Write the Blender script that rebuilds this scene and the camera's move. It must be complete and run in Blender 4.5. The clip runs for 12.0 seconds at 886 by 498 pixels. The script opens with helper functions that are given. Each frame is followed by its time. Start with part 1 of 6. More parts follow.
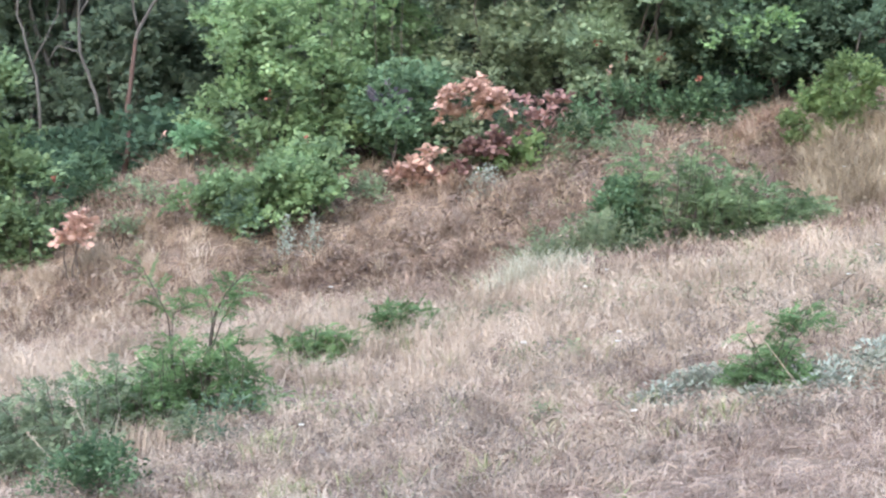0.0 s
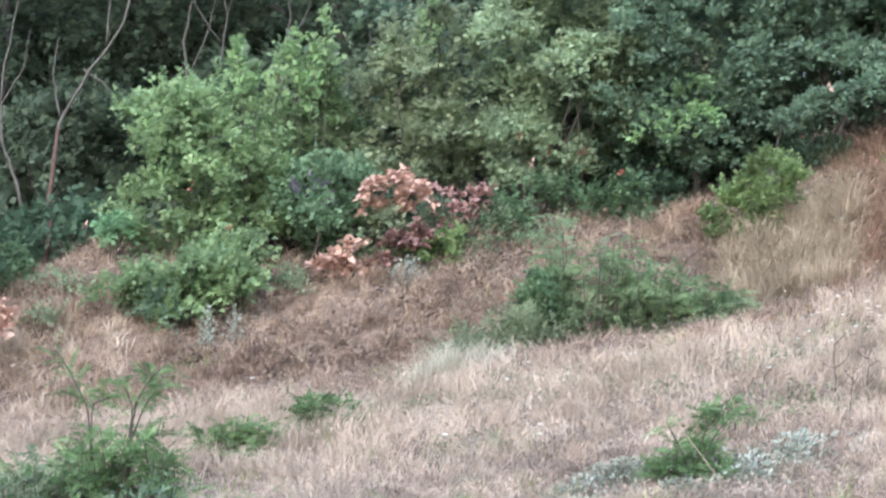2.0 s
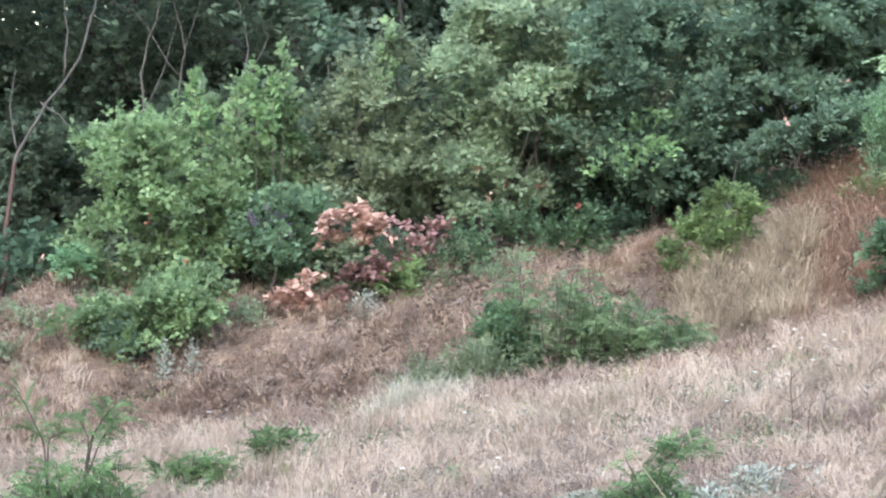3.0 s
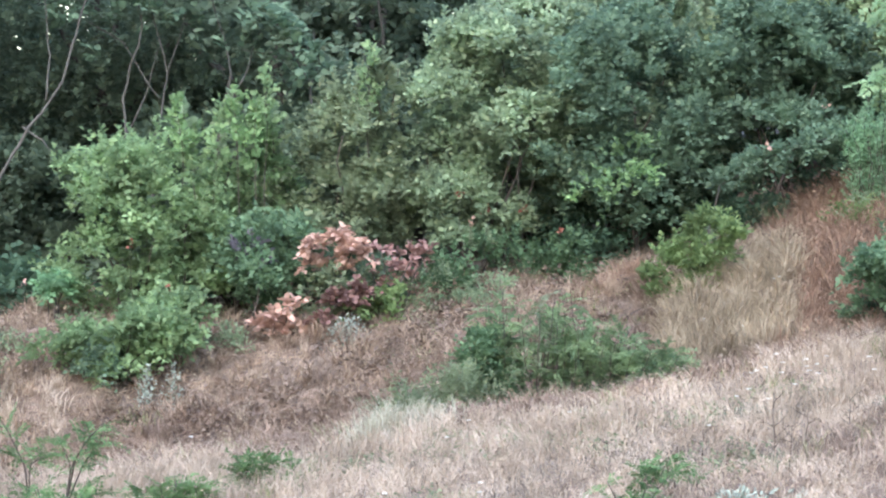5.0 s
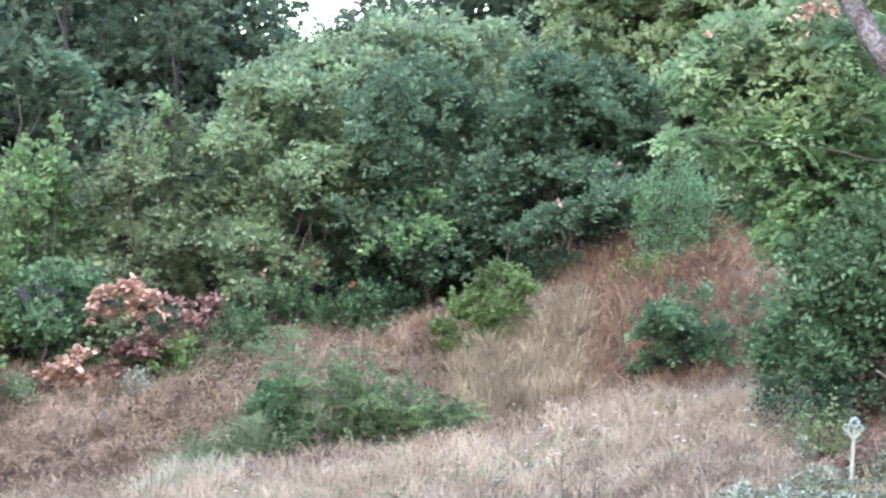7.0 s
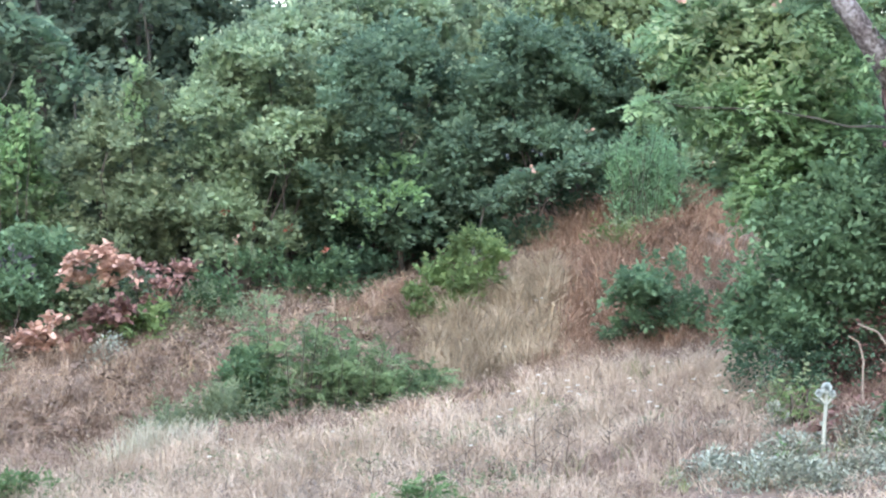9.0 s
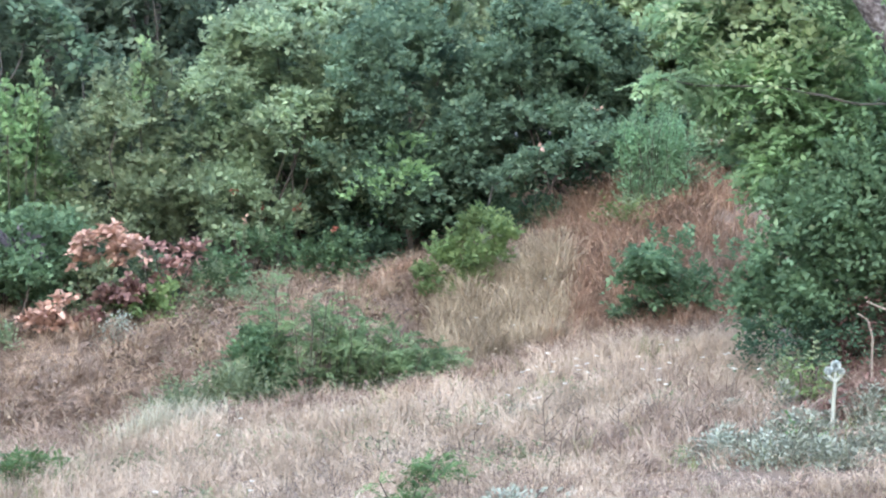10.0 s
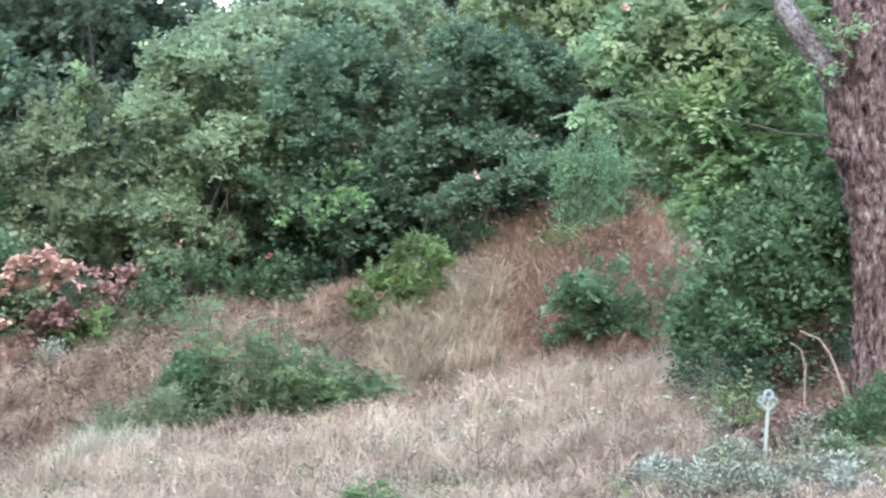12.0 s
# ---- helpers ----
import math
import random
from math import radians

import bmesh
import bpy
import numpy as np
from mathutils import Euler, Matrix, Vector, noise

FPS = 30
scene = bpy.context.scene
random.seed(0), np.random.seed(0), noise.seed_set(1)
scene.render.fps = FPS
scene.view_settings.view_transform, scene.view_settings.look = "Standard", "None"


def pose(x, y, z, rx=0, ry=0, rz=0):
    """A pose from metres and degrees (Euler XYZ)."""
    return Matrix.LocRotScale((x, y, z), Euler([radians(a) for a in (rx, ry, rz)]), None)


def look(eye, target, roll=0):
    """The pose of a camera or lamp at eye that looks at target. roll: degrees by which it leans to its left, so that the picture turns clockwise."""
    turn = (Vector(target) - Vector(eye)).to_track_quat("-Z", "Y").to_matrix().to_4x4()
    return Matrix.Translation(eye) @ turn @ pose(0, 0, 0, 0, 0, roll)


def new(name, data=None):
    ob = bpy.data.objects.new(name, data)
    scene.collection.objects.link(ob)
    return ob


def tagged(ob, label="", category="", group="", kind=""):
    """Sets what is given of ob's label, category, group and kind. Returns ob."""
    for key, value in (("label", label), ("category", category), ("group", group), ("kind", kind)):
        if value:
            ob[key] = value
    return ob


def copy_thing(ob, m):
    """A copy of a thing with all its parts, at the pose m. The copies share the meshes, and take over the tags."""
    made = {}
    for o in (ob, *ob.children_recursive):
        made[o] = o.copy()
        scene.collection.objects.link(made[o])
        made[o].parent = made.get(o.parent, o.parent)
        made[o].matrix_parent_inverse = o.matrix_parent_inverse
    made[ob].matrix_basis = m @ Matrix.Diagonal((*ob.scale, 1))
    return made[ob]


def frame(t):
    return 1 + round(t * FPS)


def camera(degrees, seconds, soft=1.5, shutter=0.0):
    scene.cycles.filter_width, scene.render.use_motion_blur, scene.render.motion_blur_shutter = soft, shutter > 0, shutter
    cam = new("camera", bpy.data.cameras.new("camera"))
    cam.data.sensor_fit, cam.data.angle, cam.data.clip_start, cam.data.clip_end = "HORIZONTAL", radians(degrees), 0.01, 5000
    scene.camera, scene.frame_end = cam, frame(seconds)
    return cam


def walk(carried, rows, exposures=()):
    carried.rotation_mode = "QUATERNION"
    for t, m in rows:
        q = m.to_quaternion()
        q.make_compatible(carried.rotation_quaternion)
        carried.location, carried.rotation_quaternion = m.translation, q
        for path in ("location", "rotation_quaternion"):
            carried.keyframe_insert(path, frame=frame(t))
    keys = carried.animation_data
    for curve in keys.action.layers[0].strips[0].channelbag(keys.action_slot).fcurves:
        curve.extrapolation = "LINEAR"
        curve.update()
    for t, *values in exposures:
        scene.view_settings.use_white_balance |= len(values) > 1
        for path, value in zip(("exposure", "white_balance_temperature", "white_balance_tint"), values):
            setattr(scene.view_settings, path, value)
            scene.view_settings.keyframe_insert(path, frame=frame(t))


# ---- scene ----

# The camera: a long lens held in one spot, swung to the right and up
cam = camera(21.0, 12.0, soft=2.2, shutter=0.6)
EYE = 1.6
ROWS = [
    (0.0, 86.5, 0.0, 0.0),
    (0.2, 86.558, 0.017, -0.276),
    (0.5, 86.857, -0.026, -0.616),
    (0.7, 87.353, -0.034, -0.873),
    (1.0, 87.712, -0.107, -1.385),
    (1.2, 87.797, -0.183, -1.732),
    (1.5, 87.925, -0.226, -1.734),
    (1.7, 88.28, -0.294, -1.679),
    (2.0, 88.708, -0.386, -1.85),
    (2.2, 89.027, -0.394, -2.073),
    (2.5, 89.187, -0.401, -2.363),
    (2.7, 89.444, -0.426, -2.726),
    (3.0, 89.521, -0.424, -2.866),
    (3.2, 89.548, -0.462, -2.809),
    (4.8, 90.144, -0.416, -3.316),
    (5.0, 90.111, -0.403, -3.29),
    (5.2, 90.148, -0.448, -3.481),
    (5.4, 90.242, -0.502, -4.168),
    (5.5, 90.342, -0.575, -4.857),
    (5.6, 90.603, -0.584, -5.565),
    (5.8, 90.962, -0.718, -6.528),
    (6.0, 91.087, -0.831, -6.868),
    (6.2, 91.189, -0.925, -6.924),
    (6.5, 91.334, -1.033, -7.173),
    (6.7, 91.39, -1.036, -7.606),
    (7.0, 91.459, -1.02, -8.283),
    (7.2, 91.491, -1.066, -8.408),
    (7.5, 91.372, -1.051, -8.335),
    (7.7, 91.349, -1.032, -8.61),
    (9.3, 90.518, -1.024, -8.926),
    (9.5, 90.417, -0.984, -8.879),
    (9.7, 90.201, -0.946, -8.781),
    (10.0, 90.136, -0.887, -8.713),
    (10.2, 90.263, -0.911, -8.904),
    (10.5, 90.42, -1.064, -9.706),
    (10.7, 90.508, -1.051, -9.951),
    (11.0, 90.575, -1.09, -10.016),
    (11.2, 90.639, -1.102, -10.148),
    (11.5, 90.638, -1.127, -10.475),
    (11.7, 90.741, -1.134, -10.58),
    (12.0, 90.819, -1.208, -10.276),
]
EXPOSURE = [(0.0, 2.09, 6330, 15), (5.0, 2.11, 6150, 14), (12.0, 2.08, 6080, 12)]
walk(cam, [(t, pose(0, 0, EYE, rx, ry, rz)) for t, rx, ry, rz in ROWS], EXPOSURE)

# ---- light: an even, hazy evening sky with a very broad, weak sun behind the camera
SUN_UP, SUN_ROUND = 46.0, 202.0
world = bpy.data.worlds.new("sky")
scene.world = world
world.use_nodes = True
wn = world.node_tree.nodes
sky = wn.new("ShaderNodeTexSky")
sky.sky_type = "NISHITA"
sky.sun_disc = False
sky.sun_elevation, sky.sun_rotation = radians(SUN_UP), radians(SUN_ROUND)
sky.air_density, sky.dust_density, sky.ozone_density = 1.6, 1.0, 0.3
wn["Background"].inputs["Strength"].default_value = 0.15
world.node_tree.links.new(sky.outputs[0], wn["Background"].inputs["Color"])
sun = new("sun", bpy.data.lights.new("sun", "SUN"))
sun.data.energy, sun.data.angle, sun.data.color = 0.9, radians(40), (1.0, 0.95, 0.89)
a, e = radians(SUN_ROUND), radians(SUN_UP)
sun.matrix_world = look((math.sin(a) * math.cos(e) * 60, math.cos(a) * math.cos(e) * 60, math.sin(e) * 60), (0, 0, 0))


# ---- materials
def nodes_of(name):
    m = bpy.data.materials.new(name)
    m.use_nodes = True
    return m, m.node_tree.nodes, m.node_tree.links, m.node_tree.nodes["Principled BSDF"]


def ramp(nodes, stops):
    r = nodes.new("ShaderNodeValToRGB")
    while len(r.color_ramp.elements) < len(stops):
        r.color_ramp.elements.new(0.5)
    for el, (at, col) in zip(r.color_ramp.elements, stops):
        el.position, el.color = at, (*col, 1)
    return r


def leaf_material(name, dark, light, odd, clear=0.3, rough=0.62, patch=1.3, gain=0.42):
    """Leaves: each its own tint, larger patches fresher or older, some light passing through."""
    m, n, l, p = nodes_of(name)
    geo, co = n.new("ShaderNodeNewGeometry"), n.new("ShaderNodeTexCoord")
    r = ramp(n, [(0.0, tuple((2 * a + b) / 3 for a, b in zip(dark, light))), (0.5, tuple((a + b) / 2 for a, b in zip(dark, light))), (0.96, tuple((a + 3 * b) / 4 for a, b in zip(dark, light))), (1.0, tuple((a + b) / 2 for a, b in zip(light, odd)))])
    l.new(geo.outputs["Random Per Island"], r.inputs[0])
    big = n.new("ShaderNodeTexNoise")
    big.inputs["Scale"].default_value, big.inputs["Detail"].default_value = patch, 2
    l.new(co.outputs["Object"], big.inputs["Vector"])
    hsv = n.new("ShaderNodeHueSaturation")
    val = n.new("ShaderNodeMapRange")
    val.inputs[1].default_value, val.inputs[2].default_value = 0.3, 0.7
    val.inputs[3].default_value, val.inputs[4].default_value = 1 - gain, 1 + gain
    l.new(big.outputs[0], val.inputs[0])
    l.new(val.outputs[0], hsv.inputs["Value"])
    l.new(r.outputs[0], hsv.inputs["Color"])
    l.new(hsv.outputs[0], p.inputs["Base Color"])
    p.inputs["Roughness"].default_value = rough
    p.inputs["Specular IOR Level"].default_value = 0.1
    tr, mix = n.new("ShaderNodeBsdfTranslucent"), n.new("ShaderNodeMixShader")
    l.new(hsv.outputs[0], tr.inputs["Color"])
    mix.inputs[0].default_value = clear
    l.new(p.outputs[0], mix.inputs[1])
    l.new(tr.outputs[0], mix.inputs[2])
    l.new(mix.outputs[0], n["Material Output"].inputs["Surface"])
    return m


def grass_material(name, stops, patch_stops, mix_amount=0.5, scale=0.55):
    """Dry grass: stalks from pale straw to brown, in patches."""
    m, n, l, p = nodes_of(name)
    geo, co = n.new("ShaderNodeNewGeometry"), n.new("ShaderNodeTexCoord")
    r = ramp(n, stops)
    l.new(geo.outputs["Random Per Island"], r.inputs[0])
    noi = n.new("ShaderNodeTexNoise")
    noi.inputs["Scale"].default_value, noi.inputs["Detail"].default_value = scale, 5
    noi.inputs["Roughness"].default_value = 0.65
    l.new(co.outputs["Object"], noi.inputs["Vector"])
    r2 = ramp(n, patch_stops)
    l.new(noi.outputs[0], r2.inputs[0])
    mx = n.new("ShaderNodeMix")
    mx.data_type = "RGBA"
    mx.inputs[0].default_value = mix_amount
    l.new(r.outputs[0], mx.inputs[6])
    l.new(r2.outputs[0], mx.inputs[7])
    l.new(mx.outputs[2], p.inputs["Base Color"])
    p.inputs["Roughness"].default_value = 0.7
    p.inputs["Specular IOR Level"].default_value = 0.2
    tr, mix = n.new("ShaderNodeBsdfTranslucent"), n.new("ShaderNodeMixShader")
    l.new(mx.outputs[2], tr.inputs["Color"])
    mix.inputs[0].default_value = 0.25
    l.new(p.outputs[0], mix.inputs[1])
    l.new(tr.outputs[0], mix.inputs[2])
    l.new(mix.outputs[0], n["Material Output"].inputs["Surface"])
    return m


def surface_material(name, stops, scale, rough=0.9, bump=0.4, stretch=(1, 1, 1), fine=8.0):
    """Earth, bark and wood: colour noise at two scales and relief."""
    m, n, l, p = nodes_of(name)
    co, mp = n.new("ShaderNodeTexCoord"), n.new("ShaderNodeMapping")
    mp.inputs["Scale"].default_value = stretch
    l.new(co.outputs["Object"], mp.inputs["Vector"])
    a1, a2 = n.new("ShaderNodeTexNoise"), n.new("ShaderNodeTexNoise")
    a1.inputs["Scale"].default_value, a1.inputs["Detail"].default_value = scale, 4
    a2.inputs["Scale"].default_value, a2.inputs["Detail"].default_value = scale * fine, 6
    l.new(mp.outputs[0], a1.inputs["Vector"])
    l.new(mp.outputs[0], a2.inputs["Vector"])
    mx = n.new("ShaderNodeMix")
    mx.inputs[0].default_value = 0.5
    l.new(a1.outputs[0], mx.inputs[2])
    l.new(a2.outputs[0], mx.inputs[3])
    r = ramp(n, stops)
    l.new(mx.outputs[0], r.inputs[0])
    l.new(r.outputs[0], p.inputs["Base Color"])
    b = n.new("ShaderNodeBump")
    b.inputs["Strength"].default_value, b.inputs["Distance"].default_value = bump, 0.02
    l.new(a2.outputs[0], b.inputs["Height"])
    l.new(b.outputs[0], p.inputs["Normal"])
    p.inputs["Roughness"].default_value = rough
    p.inputs["Specular IOR Level"].default_value = 0.2
    return m


EARTH = surface_material("dry_earth", [(0.3, (0.07, 0.05, 0.04)), (0.5, (0.145, 0.11, 0.088)), (0.7, (0.24, 0.19, 0.15))], 0.5, fine=14)
STRAW = grass_material("straw_grass", [(0, (0.268, 0.198, 0.154)), (0.3, (0.407, 0.317, 0.249)), (0.75, (0.552, 0.45, 0.362)), (1, (0.613, 0.536, 0.444))],
                       [(0.36, (0.189, 0.148, 0.115)), (0.47, (0.427, 0.342, 0.269)), (0.6, (0.595, 0.495, 0.405))], 0.7, 1.1)
MATTED = grass_material("matted_grass", [(0, (0.152, 0.106, 0.0863)), (0.4, (0.32, 0.241, 0.193)), (0.8, (0.457, 0.362, 0.299)), (1, (0.58, 0.482, 0.412))],
                        [(0.42, (0.14, 0.1, 0.086)), (0.52, (0.35, 0.267, 0.222)), (0.63, (0.503, 0.404, 0.33))], 0.6, 2.2)
BROWN = grass_material("brown_grass", [(0, (0.103, 0.0702, 0.0551)), (0.35, (0.265, 0.19, 0.144)), (0.8, (0.458, 0.345, 0.26)), (1, (0.641, 0.518, 0.401))],
                       [(0.38, (0.114, 0.08, 0.0645)), (0.5, (0.321, 0.235, 0.183)), (0.62, (0.558, 0.435, 0.334))], 0.6, 2.0)
HOLLOW = grass_material("withered_tangle", [(0, (0.0695, 0.0462, 0.0388)), (0.4, (0.18, 0.125, 0.102)), (0.8, (0.336, 0.244, 0.197)), (1, (0.579, 0.44, 0.354))],
                        [(0.36, (0.0695, 0.0473, 0.0399)), (0.5, (0.203, 0.143, 0.114)), (0.66, (0.383, 0.286, 0.223))], 0.5, 0.8)
TAN = grass_material("tan_grass", [(0, (0.155, 0.12, 0.082)), (0.4, (0.335, 0.266, 0.192)), (0.8, (0.49, 0.4, 0.295)), (1, (0.62, 0.53, 0.415))],
                     [(0.38, (0.145, 0.115, 0.078)), (0.5, (0.335, 0.268, 0.19)), (0.62, (0.52, 0.43, 0.315))], 0.6, 1.8)
GREYWEED = grass_material("grey_weeds", [(0, (0.1, 0.08, 0.07)), (0.5, (0.235, 0.196, 0.17)), (1, (0.45, 0.395, 0.345))],
                          [(0.36, (0.11, 0.088, 0.077)), (0.62, (0.335, 0.285, 0.245))], 0.5, 2.0)
RUSSET = grass_material("russet_grass", [(0, (0.14, 0.083, 0.0615)), (0.5, (0.35, 0.227, 0.169)), (1, (0.582, 0.431, 0.317))],
                        [(0.35, (0.162, 0.0942, 0.0667)), (0.65, (0.42, 0.276, 0.195))], 0.45, 1.5)
GREENGRASS = grass_material("green_grass", [(0, (0.1, 0.14, 0.06)), (0.5, (0.2, 0.26, 0.11)), (1, (0.44, 0.44, 0.25))],
                            [(0.3, (0.14, 0.18, 0.08)), (0.7, (0.34, 0.34, 0.18))])
PALETUFT = grass_material("pale_tuft", [(0, (0.288, 0.288, 0.221)), (0.5, (0.448, 0.432, 0.344)), (1, (0.608, 0.592, 0.508))],
                          [(0.3, (0.288, 0.296, 0.221)), (0.7, (0.528, 0.496, 0.41))])
FRESH = leaf_material("fresh_leaves", (0.165, 0.244, 0.131), (0.328, 0.452, 0.232), (0.464, 0.56, 0.316), 0.53)
MIDGREEN = leaf_material("mid_leaves", (0.187, 0.25, 0.165), (0.37, 0.46, 0.279), (0.524, 0.58, 0.375), 0.53)
DEEP = leaf_material("deep_leaves", (0.1, 0.16, 0.113), (0.203, 0.288, 0.185), (0.288, 0.368, 0.245), 0.5)
OLIVE = leaf_material("olive_leaves", (0.15, 0.196, 0.12), (0.3, 0.354, 0.216), (0.408, 0.392, 0.264), 0.5)
YELLOWGREEN = leaf_material("yellow_green_leaves", (0.146, 0.23, 0.111), (0.255, 0.386, 0.178), (0.383, 0.46, 0.245), 0.5)
BLUEGREEN = leaf_material("blue_green_leaves", (0.147, 0.273, 0.15), (0.3, 0.488, 0.282), (0.436, 0.616, 0.381), 0.5)
# Leaf colour darkened to carry the shade under trees and bushes
SHADELEAF = leaf_material("shade_toned_leaves", (0.0667, 0.118, 0.0816), (0.115, 0.19, 0.12), (0.172, 0.241, 0.15), 0.45, gain=0.4)
BOXLEAF = leaf_material("dark_glossy_leaves", (0.0721, 0.125, 0.0706), (0.17, 0.26, 0.139), (0.278, 0.36, 0.214), 0.45, rough=0.5, patch=3.0)
BROOM = leaf_material("broom_leaves", (0.125, 0.192, 0.105), (0.265, 0.362, 0.191), (0.392, 0.469, 0.26), 0.48, patch=2.0)
PALEFELT = leaf_material("whitish_felted_leaves", (0.22, 0.25, 0.21), (0.37, 0.41, 0.35), (0.5, 0.53, 0.47), clear=0.12, rough=0.8, gain=0.15)
DULLHERB = leaf_material("dull_green_leaves", (0.134, 0.176, 0.113), (0.252, 0.311, 0.195), (0.353, 0.386, 0.265), 0.4, patch=2.5)
WISPY = leaf_material("pale_narrow_leaves", (0.17, 0.3, 0.17), (0.32, 0.49, 0.29), (0.44, 0.58, 0.4), 0.55, patch=2.0, gain=0.3)
WOODS = leaf_material("wood_leaves", (0.117, 0.165, 0.119), (0.188, 0.244, 0.166), (0.307, 0.334, 0.211), 0.6, gain=0.4)
RUST = leaf_material("rusty_dead_leaves", (0.363, 0.213, 0.171), (0.66, 0.454, 0.37), (0.792, 0.594, 0.502), clear=0.25, gain=0.2)
ROSE = leaf_material("reddish_dead_leaves", (0.25, 0.14, 0.13), (0.47, 0.3, 0.27), (0.58, 0.43, 0.38), clear=0.25, gain=0.2)
LOCUST = leaf_material("locust_leaves", (0.164, 0.26, 0.144), (0.335, 0.465, 0.257), (0.465, 0.564, 0.343), 0.55)
PALELEAF = leaf_material("pale_yellowish_leaves", (0.244, 0.32, 0.188), (0.455, 0.54, 0.315), (0.568, 0.6, 0.387), 0.58, gain=0.3)
DRYLEAF = leaf_material("withered_leaves", (0.098, 0.072, 0.0605), (0.294, 0.225, 0.187), (0.451, 0.37, 0.308), clear=0.25, rough=0.8)
FELT = leaf_material("pale_felted_leaves", (0.158, 0.174, 0.136), (0.27, 0.288, 0.229), (0.409, 0.423, 0.354), clear=0.12, rough=0.8, gain=0.15)
THICKET = leaf_material("thicket_leaves", (0.0988, 0.168, 0.101), (0.211, 0.314, 0.181), (0.31, 0.396, 0.244), 0.5, patch=2.0)
BRIGHTSHRUB = leaf_material("yellowish_leaves", (0.135, 0.195, 0.09), (0.265, 0.365, 0.155), (0.38, 0.44, 0.21), 0.5)
LIGHTLEAF = leaf_material("light_leaves", (0.194, 0.26, 0.17), (0.384, 0.475, 0.302), (0.514, 0.559, 0.393), 0.55)
SCARLET = leaf_material("reddened_leaves", (0.2, 0.075, 0.055), (0.34, 0.14, 0.1), (0.42, 0.24, 0.17), clear=0.25)
MAROON = leaf_material("maroon_dead_leaves", (0.119, 0.066, 0.063), (0.255, 0.154, 0.137), (0.357, 0.264, 0.221), clear=0.2)
GREYLEAF = leaf_material("felted_grey_leaves", (0.162, 0.179, 0.136), (0.291, 0.308, 0.254), (0.406, 0.412, 0.354), clear=0.15, rough=0.8)
VIOLET = leaf_material("violet_leaves", (0.1, 0.09, 0.11), (0.19, 0.17, 0.19), (0.28, 0.25, 0.27))
HERB = leaf_material("herb_leaves", (0.09, 0.171, 0.0808), (0.203, 0.31, 0.142), (0.333, 0.432, 0.228), 0.38, patch=3.0)
FLOWER = leaf_material("white_petals", (0.7, 0.7, 0.66), (0.85, 0.85, 0.8), (0.9, 0.9, 0.86), clear=0.2, gain=0.05)
TWIG = surface_material("twig_bark", [(0.3, (0.045, 0.036, 0.03)), (0.7, (0.125, 0.102, 0.088))], 9, stretch=(1, 1, 0.2))
GREYBARK = surface_material("grey_bark", [(0.3, (0.14, 0.12, 0.11)), (0.6, (0.3, 0.27, 0.25)), (0.8, (0.42, 0.4, 0.38))], 6, stretch=(1, 1, 0.25))
REDBARK = surface_material("red_brown_bark", [(0.3, (0.0492, 0.0302, 0.026)), (0.6, (0.115, 0.0756, 0.0647)), (0.8, (0.164, 0.119, 0.105))], 6, stretch=(1, 1, 0.25))
OLDBARK = surface_material("furrowed_bark", [(0.39, (0.016, 0.0095, 0.0095)), (0.46, (0.058, 0.036, 0.035)), (0.53, (0.115, 0.079, 0.077)), (0.6, (0.165, 0.122, 0.12)), (0.66, (0.3, 0.25, 0.25))], 15, stretch=(1.0, 1.0, 0.3), bump=1.0, fine=2.6)
LICHEN = surface_material("lichen_bark", [(0.36, (0.05, 0.04, 0.04)), (0.5, (0.13, 0.113, 0.115)), (0.64, (0.25, 0.236, 0.248))], 6, bump=0.8, fine=4)
# Grey bark with the wood's shade put into its colour
SHADEBARK = surface_material("shade_toned_bark", [(0.3, (0.04, 0.038, 0.034)), (0.7, (0.135, 0.125, 0.115))], 6, stretch=(0.78, 0.78, 0.195))
PALESTEM = surface_material("pale_felted_stem", [(0.3, (0.225, 0.24, 0.21)), (0.7, (0.375, 0.39, 0.345))], 14)
GREYWHITE = leaf_material("thistle_head", (0.416, 0.469, 0.467), (0.55, 0.597, 0.59), (0.624, 0.657, 0.655), clear=0.1, rough=0.8, gain=0.08)
DRYSTEM = surface_material("dry_stem", [(0.3, (0.15, 0.115, 0.095)), (0.7, (0.3, 0.25, 0.21))], 12, stretch=(1, 1, 0.3))


# ---- the lie of the land
def step(lo, hi, v):
    s = np.clip((v - lo) / (hi - lo), 0, 1)
    return s * s * (3 - 2 * s)


def land(x, y):
    """Height of the ground: a slope rising ahead and to the right, with a brow, a hollow behind it and a bank."""
    x, y = np.asarray(x, float), np.asarray(y, float)
    rise = -3.22 + 0.147 * 60 * np.tanh(x / 60) + 0.102 * np.minimum(y, 70)
    near = step(3, 15, y)
    z = rise * near + 0.02 * x * (1 - near)
    z = z - (0.8 - 0.42 * step(3.6, 6.0, x)) * np.exp(-((y - 29.4) / 1.8) ** 2) * step(-40, -20, x)
    z = z + (0.42 + 0.5 * np.exp(-((x + 3.8) / 1.1) ** 2) + 0.65 * step(5.3, 8.5, x)) * step(30, 34.5, y)
    z = z + 0.12 * step(2.3, 6, x) * np.exp(-((y - 27.0) / 1.1) ** 2)
    z = z * (1 - 0.9 * step(90, 700, np.hypot(x, y)))
    return z + 0.03 * np.sin(1.9 * x + 0.7 * y) * np.sin(1.3 * y - 0.6 * x) + 0.015 * np.sin(5.1 * x + 1.2) * np.sin(4.3 * y)


